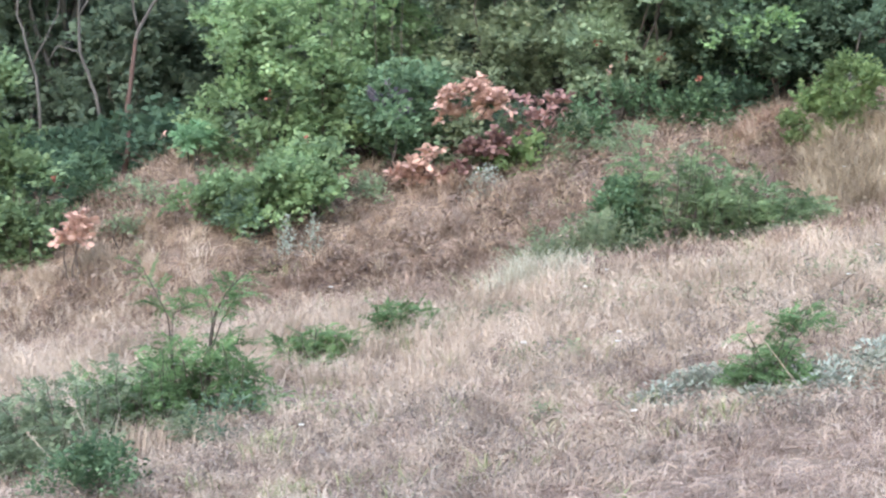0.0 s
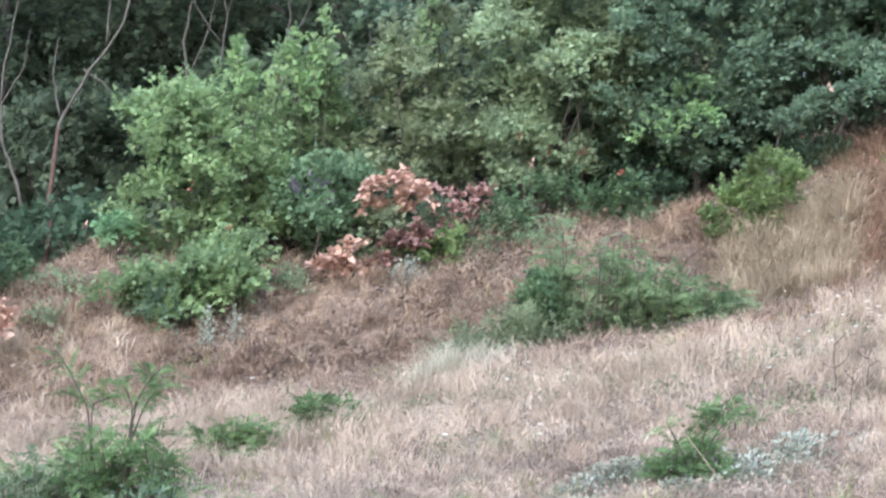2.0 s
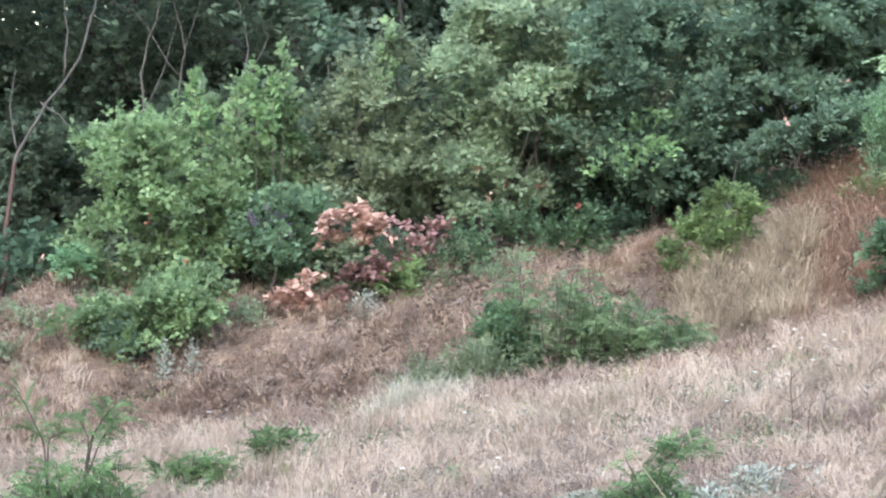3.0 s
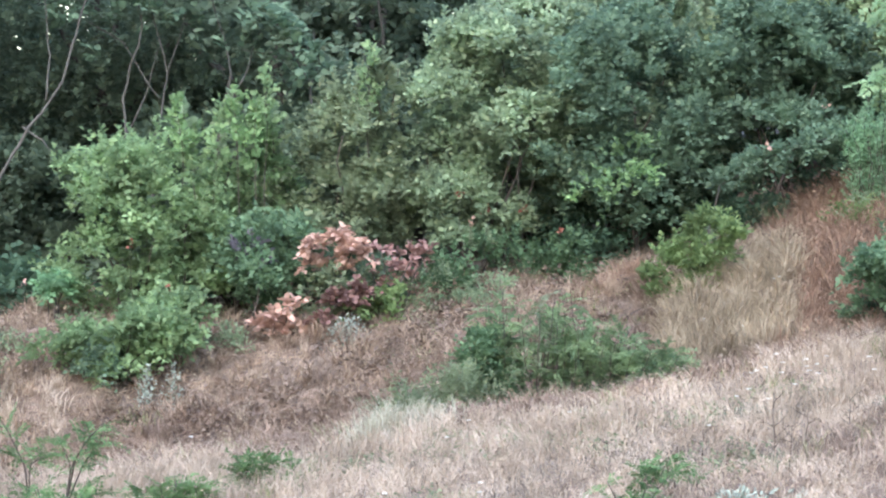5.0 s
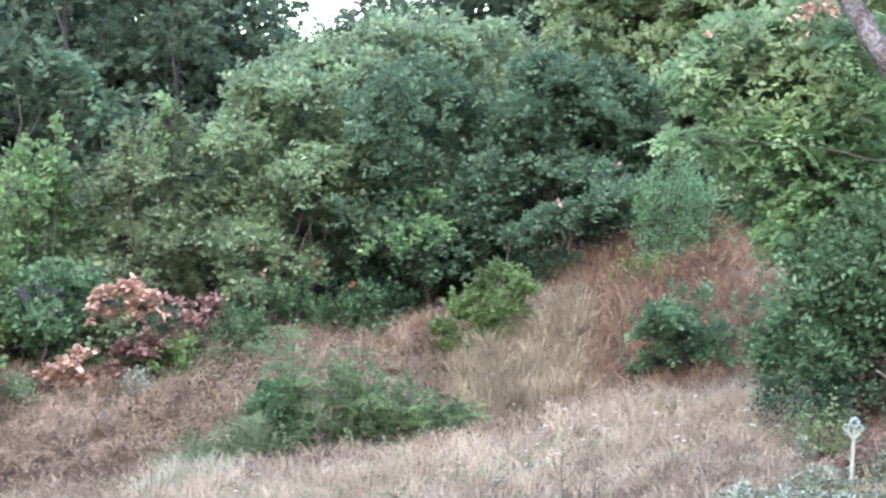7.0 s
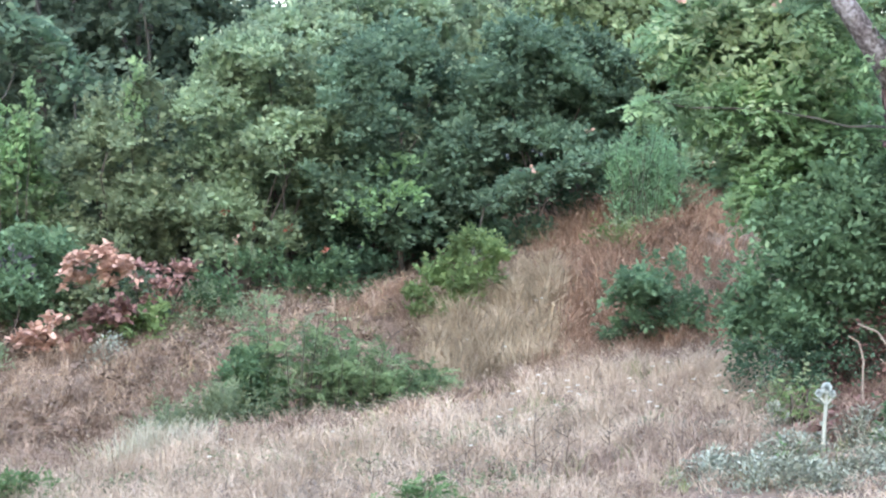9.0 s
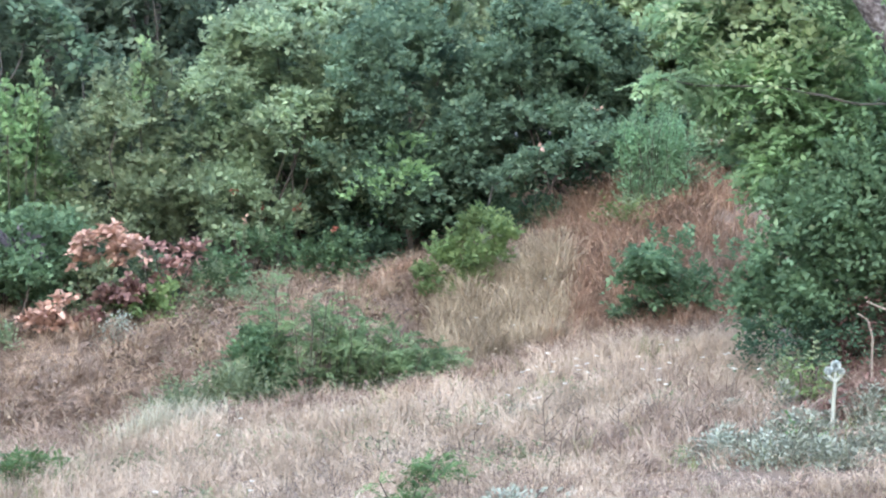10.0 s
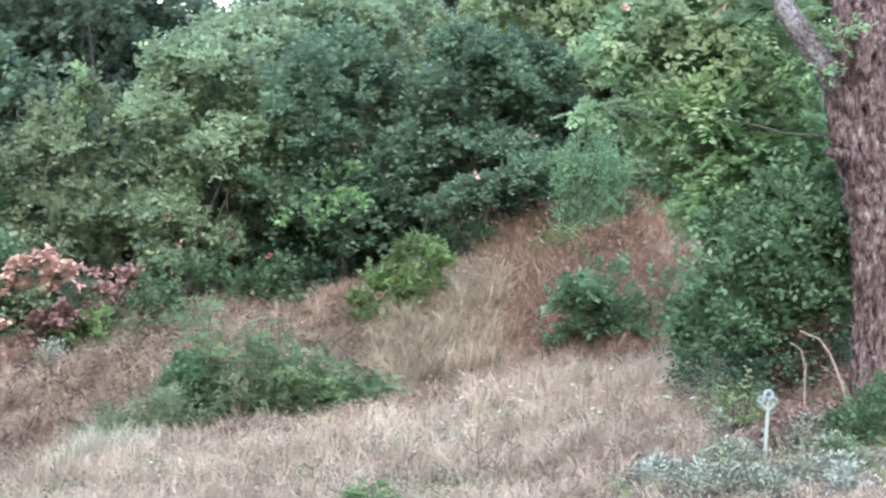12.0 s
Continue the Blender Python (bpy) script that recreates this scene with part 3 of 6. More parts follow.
def clumps(rng, count, per, y0, y1, spread, **kw):
    """Places of blades gathered in tussocks; also each blade's tussock factor."""
    cx, cy = field(rng, count, y0, y1, **kw)
    size = rng.uniform(0.5, 1.5, count)
    k = np.repeat(np.arange(count), per)
    a, r = rng.uniform(0, 2 * np.pi, count * per), np.abs(rng.normal(size=count * per)) * spread
    return cx[k] + np.cos(a) * r * size[k], cy[k] + np.sin(a) * r * size[k], size[k]


def ears(rng, name, label, x, y, high, share, material, length, width):
    """Nodding seed heads near the tops of some of the stalks."""
    pick = rng.random(len(x)) < share
    x, y, high = x[pick], y[pick], np.asarray(high)[pick]
    k = len(x)
    a = rng.uniform(0, 2 * np.pi, k)
    off = high * rng.uniform(0.1, 0.7, k)
    px, py = x + np.cos(a) * off, y + np.sin(a) * off
    c = np.stack([px, py, land(px, py) + high * rng.uniform(0.45, 1.0, k)], 1)
    ax = np.stack([np.cos(a), np.sin(a), rng.normal(size=k) * 0.7 + 0.2], 1)
    v, q = leaves(c, ax, rng.normal(size=(k, 3)) + np.array([0, 0, 0.6]), length, width, rng, plain=True)
    tagged(new(name, mesh_of(name, v, [q], material)), label, "grass", kind="stuff")


def lying(rng, name, label, x, y, length, width, lift, along, material):
    """Old stalks that have fallen over one another, arching a little, mostly along the slope."""
    k = len(x)
    a = np.where(rng.random(k) < along, rng.normal(size=k) * 0.35, rng.uniform(-1.6, 1.6, k)) + np.where(rng.random(k) < 0.5, np.pi, 0)
    way = np.stack([np.cos(a), np.sin(a)], 1)
    ln = length * rng.uniform(0.4, 1.5, k)
    s = np.array([0, 0.33, 0.67, 1.0])
    px, py = x[:, None] + way[:, :1] * ln[:, None] * s, y[:, None] + way[:, 1:] * ln[:, None] * s
    hump = lift * rng.random(k)[:, None] * np.array([0.3, 0.7, 0.9, 0.8]) + 0.03
    pz = land(px, py) + hump
    tilt = rng.uniform(-0.9, 0.9, k)[:, None]
    w = width * rng.uniform(0.6, 1.4, k)[:, None] * np.array([1.0, 0.9, 0.7, 0.25])
    dx, dy, dz = -way[:, 1:] * np.sin(tilt) * w * 0.5, way[:, :1] * np.sin(tilt) * w * 0.5, np.cos(tilt) * w * 0.5
    v = np.stack([np.stack([px - dx, py - dy, pz - dz], -1), np.stack([px + dx, py + dy, pz + dz], -1)], 2).reshape(-1, 3)
    i = (np.arange(k)[:, None] * 8 + np.arange(3)[None] * 2).reshape(-1, 1)
    tagged(new(name, mesh_of(name, v, [i + np.array([[0, 1, 3, 2]])], material)), label, "grass", kind="stuff")


x, y = field(rng, 120000, 14.2, 28.8)
keep = ~bare(x, y) & (y < brow(x)) & (rng.random(len(x)) < 0.1 + 0.6 * patchiness(x, y, 0.3, 3) + 0.5 * (patchiness(x, y, 1.4, 4) - 0.4))
x, y = x[keep], y[keep]
h = (0.08 + 0.34 * patchiness(x, y, 0.7, 5) ** 1.4 * rng.uniform(0.4, 1.3, len(x))) * (0.7 + 0.6 * step(20, 26, y))
v, f = blades(x, y, h, rng.uniform(0.004, 0.009, len(x)), 0.85, rng, 1.0)
tagged(new("dry_grass", mesh_of("dry_grass", v, f, STRAW)), "pale straw-coloured dry grass on the open slope", "grass", kind="stuff")
x, y, sz = clumps(rng, 5200, 20, 18.5, 28.6, 0.05)
keep = ~bare(x, y) & (y < brow(x)) & (patchiness(x, y, 1.1, 21) > 0.3)
x, y, sz = x[keep], y[keep], sz[keep]
h = 0.3 * sz * rng.uniform(0.5, 1.15, len(x)) * (0.6 + 0.6 * step(20, 26, y)) * (1 - 0.25 * step(2.5, 5, x) * step(25, 26.4, y))
v, f = blades(x, y, h, rng.uniform(0.004, 0.009, len(x)), 0.55, rng, 0.9)
tagged(new("grass_tussocks", mesh_of("grass_tussocks", v, f, STRAW)), "tussocks of tall bleached grass on the open slope", "grass", kind="stuff")
ears(rng, "seed_heads", "feathery bleached seed heads over the dry grass", x, y, h, 0.35, STRAW, 0.036, 0.012)
x, y, sz = clumps(rng, 210, 30, 24.3, 25.5, 0.09, a0=-0.215, a1=-0.04)
v, f = blades(x, y, 0.4 * sz * rng.uniform(0.35, 1.1, len(x)), rng.uniform(0.004, 0.009, len(x)), 0.6, rng, 0.9)
tagged(new("brow_tussocks", mesh_of("brow_tussocks", v, f, STRAW)), "tall pale tussocks leaning over the edge of the brow", "grass", kind="stuff")
x, y, sz = clumps(rng, 3100, 16, 14.2, 21.5, 0.07)
keep = ~bare(x, y)
x, y, sz = x[keep], y[keep], sz[keep]
h = 0.16 * sz * rng.uniform(0.5, 1.2, len(x))
v, f = blades(x, y, h, rng.uniform(0.005, 0.011, len(x)), 1.0, rng, 1.2)
tagged(new("matted_grass", mesh_of("matted_grass", v, f, MATTED)), "short matted pinkish-grey grass low on the slope", "grass", kind="stuff")
x, y = field(rng, 26000, 14.4, 25.0)
keep = ~bare(x, y) & (rng.random(len(x)) < 1.15 - 0.9 * step(17, 25, y)) & (patchiness(x, y, 0.5, 141) > 0.25)
lying(rng, "broken_straw", "short broken straws lying in the matted grass", x[keep], y[keep], 0.13, 0.009, 0.1, 0.35, MATTED)
x, y = field(rng, 78000, 25.0, 36.8)
dark = (y > brow(x) + 0.25) & (y < 30.9 - 0.25 * np.maximum(x, 0)) & (x < 0.11 * y)
keep = (y > brow(x) - 0.2) & (rng.random(len(x)) < np.where(dark, 0.35 + 0.65 * (1 - step(-3.4, -1.6, x)), 1) * (0.3 + 0.7 * patchiness(x, y, 0.4, 8)))
x, y = x[keep], y[keep]
h = 0.1 + 0.24 * patchiness(x, y, 0.7, 9) * rng.uniform(0.4, 1.4, len(x))
v, f = blades(x, y, h, rng.uniform(0.007, 0.014, len(x)), 0.9, rng, 1.0)
tagged(new("brown_grass", mesh_of("brown_grass", v, f, BROWN)), "brown withered grass on the bank below the bushes", "grass", kind="stuff")
# old stems lying in a dark tangle in the hollow behind the brow
x, y = field(rng, 60000, 25.7, 31.6, a1=0.11)
edge = 30.9 - 0.25 * np.maximum(x, 0) + 0.5 * (patchiness(x, y, 0.5, 10) - 0.5)
thick = step(-3.4, -1.6, x) * (0.2 + 0.8 * patchiness(x, y, 0.9, 28))
keep = (y > brow(x) + 0.25) & (y < edge) & (rng.random(len(x)) < (0.3 + 0.9 * patchiness(x, y, 0.3, 18)) * (0.25 + 0.75 * thick))
x, y = x[keep], y[keep]
cx, cy, sz = clumps(rng, 900, 18, 29.6, 33.4, 0.09, a0=0.14, a1=0.27)
keep = patchiness(cx, cy, 0.7, 29) > 0.4
x, y = np.concatenate([x, cx[keep]]), np.concatenate([y, cy[keep]])
h = 0.1 + 0.26 * patchiness(x, y, 0.5, 19) * rng.uniform(0.4, 1.4, len(x))
v, f = blades(x, y, h, rng.uniform(0.007, 0.014, len(x)), 1.1, rng, 1.0)
tagged(new("withered_tangle", mesh_of("withered_tangle", v, f, HOLLOW)), "dark brown tangle of withered stems in the hollow", "grass", kind="stuff")
x, y, sz = clumps(rng, 1500, 9, 26.2, 35.0, 0.22, a1=0.2)
keep = (patchiness(x, y, 0.8, 61) > 0.36) & (y > brow(x) + 0.4)
lying(rng, "fallen_stalks", "tangle of fallen tan stalks lying along the bank", x[keep], y[keep], 0.18, 0.009, 0.12, 0.5, BROWN)
x, y, sz = clumps(rng, 900, 9, 26.0, 31.4, 0.2, a1=0.1)
keep = (patchiness(x, y, 0.6, 62) > 0.4) & (y > brow(x) + 0.3)
lying(rng, "fallen_stems", "dark fallen stems in the hollow", x[keep], y[keep], 0.24, 0.011, 0.12, 0.6, HOLLOW)
x, y, sz = clumps(rng, 1500, 18, 27.0, 35.2, 0.08)
keep = patchiness(x, y, 0.7, 91) > 0.35
x, y, sz = x[keep], y[keep], sz[keep]
h = 0.27 * sz * rng.uniform(0.4, 1.15, len(x))
v, f = blades(x, y, h, rng.uniform(0.008, 0.014, len(x)), 0.9, rng, 1.0)
ears(rng, "withered_heads", "withered seed heads and stem ends on the brown bank", x, y, h, 0.4, TAN, 0.05, 0.024)
tagged(new("withered_tussocks", mesh_of("withered_tussocks", v, f, BROWN)), "matted withered tussocks on the brown bank", "grass", kind="stuff")
x, y, sz = clumps(rng, 520, 16, 21.2, 25.0, 0.07, a0=0.205, a1=0.315)
keep = (y < brow(x)) & (patchiness(x, y, 0.9, 101) > 0.5 - 0.25 * step(5.4, 6.2, x))
x, y, sz = x[keep], y[keep], sz[keep]
v, f = blades(x, y, 0.26 * sz * rng.uniform(0.4, 1.15, len(x)), rng.uniform(0.007, 0.012, len(x)), 0.7, rng, 0.6)
tagged(new("dry_weeds", mesh_of("dry_weeds", v, f, MATTED)), "dull grey-brown dry weeds in the straw-coloured grass", "grass", kind="stuff")
x, y, sz = clumps(rng, 2300, 16, 15.5, 26.0, 0.08, a0=-0.2, a1=0.32)
keep = ~bare(x, y) & (y < brow(x) - 0.3) & (patchiness(x, y, 1.5, 103) > 0.64 - 0.14 * step(4.0, 6.0, x) * step(22, 24, y) - 0.3 * np.exp(-((x + 0.8) / 1.0) ** 2 - ((y - 19.9) / 1.4) ** 2) - 0.26 * (1 - step(-1.5, 1.2, x)) * (1 - step(20, 22, y)))
x, y, sz = x[keep], y[keep], sz[keep]
h = 0.2 * sz * rng.uniform(0.4, 1.15, len(x))
v, f = blades(x, y, h, rng.uniform(0.006, 0.011, len(x)), 0.9, rng, 0.8)
tagged(new("grey_weeds", mesh_of("grey_weeds", v, f, GREYWEED)), "greyish withered weeds in patches in the dry grass", "grass", kind="stuff")
ears(rng, "grey_weed_heads", "small grey seed heads of the withered weeds", x, y, h, 0.5, GREYWEED, 0.035, 0.018)
# curled dead leaves and stem ends caught in the tangle, and low dull weeds on the slope


def litter(name, label, x, y, lift, size, material):
    """Small curled leaves lying at all angles on and above the ground."""
    k = len(x)
    c = np.stack([x, y, land(x, y) + lift], 1)
    v, q = leaves(c, rng.normal(size=(k, 3)) * np.array([1, 1, 0.5]), rng.normal(size=(k, 3)) + np.array([0, 0, 0.8]), size[0], size[1], rng, plain=True)
    tagged(new(name, mesh_of(name, v, [q], material)), label, "litter", kind="stuff")


x, y, sz = clumps(rng, 1500, 12, 27.5, 34.0, 0.07, a1=0.2)
keep = patchiness(x, y, 0.5, 111) > 0.38
x, y, sz = x[keep], y[keep], sz[keep]
litter("withered_leaves", "curled brown dead leaves in the tangle on the bank", x, y, 0.03 + 0.2 * sz * rng.random(len(x)) ** 1.5, (0.085, 0.042), DRYLEAF)
x, y, sz = clumps(rng, 1200, 12, 19.5, 25.2, 0.07, a0=-0.05, a1=0.26)
keep = (patchiness(x, y, 1.1, 121) > 0.58 - 0.35 * np.exp(-((x - 1.75) / 0.7) ** 2 - ((y - 22.6) / 0.8) ** 2)) & (y < brow(x))
x, y, sz = x[keep], y[keep], sz[keep]
litter("low_weeds", "low dull olive weeds in the dry grass", x, y, 0.02 + 0.16 * sz * rng.random(len(x)), (0.06, 0.022), OLIVE)
x, y, sz = clumps(rng, 420, 12, 30.7, 34.4, 0.08, a0=0.204, a1=0.27)
keep = patchiness(x, y, 0.5, 131) > 0.35
x, y, sz = x[keep], y[keep], sz[keep]
litter("russet_litter", "reddish-brown dead leaves on the worn path", x, y, 0.03 + 0.18 * sz * rng.random(len(x)) ** 1.5, (0.06, 0.03), RUSSET)
# brown litter; its MAROON tone also carries the shade under the thicket
x, y, sz = clumps(rng, 520, 14, 21.9, 23.8, 0.1, a0=0.325, a1=0.405)
keep = bare(x, y)
x, y, sz = x[keep], y[keep], sz[keep]
litter("tree_litter", "dark brown dead leaves at the foot of the old tree", x, y, 0.03 + 0.14 * sz * rng.random(len(x)) ** 1.5, (0.07, 0.04), MAROON)
# taller bleached stand on the bank, greener below the small bush
x, y, sz = clumps(rng, 800, 20, 29.8, 33.5, 0.08, a0=0.148, a1=0.206)
keep = (patchiness(x, y, 0.8, 31) > 0.32) & (y > brow(x) + 0.2)
x, y, sz = x[keep], y[keep], sz[keep]
h = 0.34 * sz * rng.uniform(0.5, 1.15, len(x))
v, f = blades(x, y, h, rng.uniform(0.007, 0.012, len(x)), 0.6, rng)
ears(rng, "bank_seed_heads", "pale seed heads of the tall grass on the bank", x, y, h, 0.3, TAN, 0.05, 0.02)
tagged(new("tall_bank_grass", mesh_of("tall_bank_grass", v, f, TAN)), "tall bleached grass on the bank", "grass", kind="stuff")
x, y, sz = clumps(rng, 640, 20, 29.6, 35.2, 0.09, a0=0.198, a1=0.285)
keep = patchiness(x, y, 0.6, 41) > 0.3
x, y, sz = x[keep], y[keep], sz[keep]
h = 0.3 * sz * rng.uniform(0.4, 1.2, len(x))
v, f = blades(x, y, h, rng.uniform(0.008, 0.014, len(x)), 0.9, rng)
ears(rng, "russet_heads", "reddish-brown withered stem ends on the bank", x, y, h, 0.22, RUSSET, 0.05, 0.02)
tagged(new("russet_grass", mesh_of("russet_grass", v, f, RUSSET)), "reddish-brown dead stalks on the bank", "grass", kind="stuff")
for name, label, material, count, y0, y1, a0, a1, high in [
        ("tan_tussocks", "tall tan tussocks standing on the bank", TAN, 230, 29.8, 32.6, 0.152, 0.208, 0.46),
        ("russet_tussocks", "reddish-brown tussocks standing on the bank", RUSSET, 180, 29.6, 35.0, 0.198, 0.285, 0.4),
        ("brown_tussocks", "withered brown tussocks standing on the bank", BROWN, 420, 27.0, 34.4, -0.2, 0.13, 0.3),
        ("olive_tussocks", "dull brown tussocks where the hollow runs out", BROWN, 120, 28.2, 30.6, 0.125, 0.24, 0.34),
        ("bleached_tussocks", "bleached low tussocks at the foot of the bank", STRAW, 130, 30.2, 32.0, -0.2, -0.1, 0.26),
        # dark tussocks added in place of the shadow beside the bush
        ("shaded_tussocks", "dark stalks standing for the shadow beside the small tiered bush", HOLLOW, 46, 30.6, 32.0, 0.262, 0.288, 0.4),
        ("dark_tussocks", "dark withered tussocks behind the brow", HOLLOW, 230, 27.6, 29.9, 0.1, 0.29, 0.26)]:
    x, y, sz = clumps(rng, count, 46, y0, y1, 0.07, a0=a0, a1=a1)
    keep = y > brow(x) + 0.4
    x, y, sz = x[keep], y[keep], sz[keep]
    h = high * sz * rng.uniform(0.35, 1.1, len(x))
    v, f = blades(x, y, h, rng.uniform(0.009, 0.016, len(x)), 0.3 if high > 0.4 else 0.45, rng, 0.8)
    tagged(new(name, mesh_of(name, v, f, material)), label, "grass", kind="stuff")
x, y, sz = clumps(rng, 800, 18, 17, 36, 0.1)
keep = (patchiness(x, y, 1.6, 51) > 0.5)
x, y, sz = x[keep], y[keep], sz[keep]
v, f = blades(x, y, 0.2 * sz * rng.uniform(0.5, 1.15, len(x)), rng.uniform(0.007, 0.013, len(x)), 0.6, rng)
tagged(new("green_grass", mesh_of("green_grass", v, f, GREENGRASS)), "thin green grass among the dry stalks", "grass", kind="stuff")
# dead stalks in the darker HOLLOW tone, for the thicket's shade as well
x, y, sz = clumps(rng, 620, 14, 21.8, 24.2, 0.08, a0=0.325, a1=0.405)
keep = bare(x, y)
x, y, sz = x[keep], y[keep], sz[keep]
v, f = blades(x, y, 0.26 * sz * rng.uniform(0.4, 1.15, len(x)), rng.uniform(0.006, 0.01, len(x)), 0.6, rng)
tagged(new("dead_stalks", mesh_of("dead_stalks", v, f, HOLLOW)), "reddish-brown dead stalks, darkened for shade, at the foot of the old tree", "grass", kind="stuff")
# sparse cover on either side of the slope
x, y = rng.uniform(-20, 26, 14000), rng.uniform(-8, 38, 14000)
keep = (x < -0.215 * y) | (x > 0.405 * y) | (y < 14.5)
x, y = x[keep], y[keep]
v, f = blades(x, y, rng.uniform(0.12, 0.4, len(x)), rng.uniform(0.01, 0.02, len(x)), 0.4, rng)
tagged(new("meadow_grass", mesh_of("meadow_grass", v, f, STRAW)), "sparse dry meadow grass", "grass", kind="stuff")

# ---- woods behind
for k, (x, y, h, w, tr, ln) in enumerate([
        (-13.5, 41.0, 8.5, 5.0, 0.15, 0.4), (-11.0, 39.8, 8.0, 4.5, 0.13, 0.3), (-8.6, 42.0, 9.0, 5.0, 0.16, -0.4), (-6.4, 41.0, 8.5, 4.4, 0.13, 0.5),
        (-3.4, 42.5, 8.6, 5.0, 0.16, -0.3), (-0.9, 41.2, 8.0, 4.6, 0.15, 0.4), (1.4, 42.0, 7.0, 4.0, 0.14, -0.2), (5.6, 46.0, 4.4, 4.2, 0.12, 0.2), (8.0, 45.0, 5.6, 3.6, 0.13, 0.2),
        (-7.6, 47.0, 10.0, 6.0, 0.18, 0.2), (-1.6, 47.5, 8.4, 5.6, 0.18, 0.1), (9.4, 44.5, 6.4, 4.6, 0.14, 0.1), (12.6, 44.0, 7.0, 5.0, 0.15, -0.2),
        (16.0, 43.5, 7.5, 5.2, 0.15, 0.2), (19.5, 44.0, 8.0, 5.5, 0.16, 0.0), (-14.5, 47.0, 10.0, 6.0, 0.18, 0.1), (-4.6, 52.0, 10.0, 7.0, 0.18, 0.1),
        (-11.0, 53.0, 11.0, 7.0, 0.18, 0.1), (0.6, 53.0, 7.6, 6.0, 0.18, 0.1), (0.3, 44.2, 7.2, 4.4, 0.14, 0.1), (1.9, 45.0, 6.9, 3.2, 0.13, 0.0)]):
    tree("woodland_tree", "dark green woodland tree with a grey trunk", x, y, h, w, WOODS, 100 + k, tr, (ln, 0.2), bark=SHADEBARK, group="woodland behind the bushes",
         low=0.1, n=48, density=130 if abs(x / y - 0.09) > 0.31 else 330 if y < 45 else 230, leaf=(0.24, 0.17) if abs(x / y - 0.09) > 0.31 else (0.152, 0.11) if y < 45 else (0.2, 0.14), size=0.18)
for k, (x, y, w, h) in enumerate([(-2.6, 45.5, 5.0, 5.2), (1.0, 45.5, 5.0, 4.6), (3.6, 45.0, 3.6, 4.5), (5.6, 44.8, 3.6, 4.9), (7.8, 44.5, 4.6, 5.2), (-6.5, 45.0, 5.0, 5.5), (-10.5, 45.0, 5.0, 5.5), (10.5, 43.5, 5.0, 4.6), (-0.2, 43.6, 3.4, 4.9), (1.5, 43.2, 3.2, 5.6), (2.55, 43.8, 2.0, 5.6), (-8.6, 49.5, 5.5, 8.0), (-4.6, 49.0, 5.0, 7.6), (-12.8, 49.5, 5.5, 8.5), (7.5, 46.5, 2.8, 5.8)]):
    shrub("wood_thicket", "dense green thicket within the wood", x, y, w, h, WOODS, 180 + k, n=40, size=0.22, density=310 if y < 48 else 270, leaf=(0.185, 0.135) if y < 48 else (0.24, 0.18), group="thickets of the wood")
# undergrowth; the front rows have the canopy's shade put into their leaf colour
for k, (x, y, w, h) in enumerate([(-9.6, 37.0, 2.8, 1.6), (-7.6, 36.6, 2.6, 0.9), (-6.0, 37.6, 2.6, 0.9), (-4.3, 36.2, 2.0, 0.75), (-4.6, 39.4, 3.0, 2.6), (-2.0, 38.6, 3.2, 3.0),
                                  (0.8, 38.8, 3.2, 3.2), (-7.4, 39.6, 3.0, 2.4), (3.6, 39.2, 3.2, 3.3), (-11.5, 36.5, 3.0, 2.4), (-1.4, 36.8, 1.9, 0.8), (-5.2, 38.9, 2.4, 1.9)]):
    shrub("undergrowth", "dark green undergrowth at the edge of the wood", x, y, w, h, SHADELEAF if y < 38 else WOODS, 200 + k, n=18, density=700, leaf=(0.155, 0.115), plain=True, group="undergrowth of the wood")


def limb_tree(label, paths, material, crown, seed, radius, leafmat, foot=0.0, leafy=60):
    """A bare-stemmed tree drawn by its crooked trunk and limbs, with a thin crown high up."""
    rng = np.random.default_rng(seed)
    fx, fy = paths[0][0][0], paths[0][0][1]
    root = tagged(new("slender_tree"), label, "tree", "slender trees at the wood's edge")
    base = np.array([fx, fy, float(land(fx, fy))])
    root.location = base
    for k, path in enumerate(paths):
        p = np.array(path, float) - base
        if k == 0:
            p[0, 2] = -0.1
        fine = np.concatenate([bend(p[i], p[i + 1], rng, 0.1, 5)[:-1] for i in range(len(p) - 1)] + [p[-1:]])
        tv, tf = tube(fine, radius * (1.0 if k == 0 else 0.5) * np.linspace(1, 0.3, len(fine)), 8, 0.06, rng)
        if k:
            part("limb", mesh_of("limb", tv, tf, material, True), trunk)
            continue
        trunk = part("trunk", mesh_of("trunk", tv, tf, material, True), root)
        if foot:
            n = int(len(fine) * foot) * 8
            rings = tv[:n].reshape(-1, 8, 3)
            skin = (rings + unit(rings - rings.mean(1, keepdims=True)) * 0.003).reshape(-1, 3)
            part("bark", mesh_of("bark", skin, [tf[0][(tf[0] < n).all(1)]], REDBARK, True), trunk, "reddish bark low on the trunk")
    lobes = [((c[0] - base[0], c[1] - base[1], c[2] - base[2]), (c[3], c[3], c[3] * 0.6)) for c in crown]
    v, q = foliage(lobes, leafy * len(crown), 7, 0.16, 0.11, 0.3, rng, 0.1)
    part("crown", mesh_of("crown", v, [q], leafmat), root)


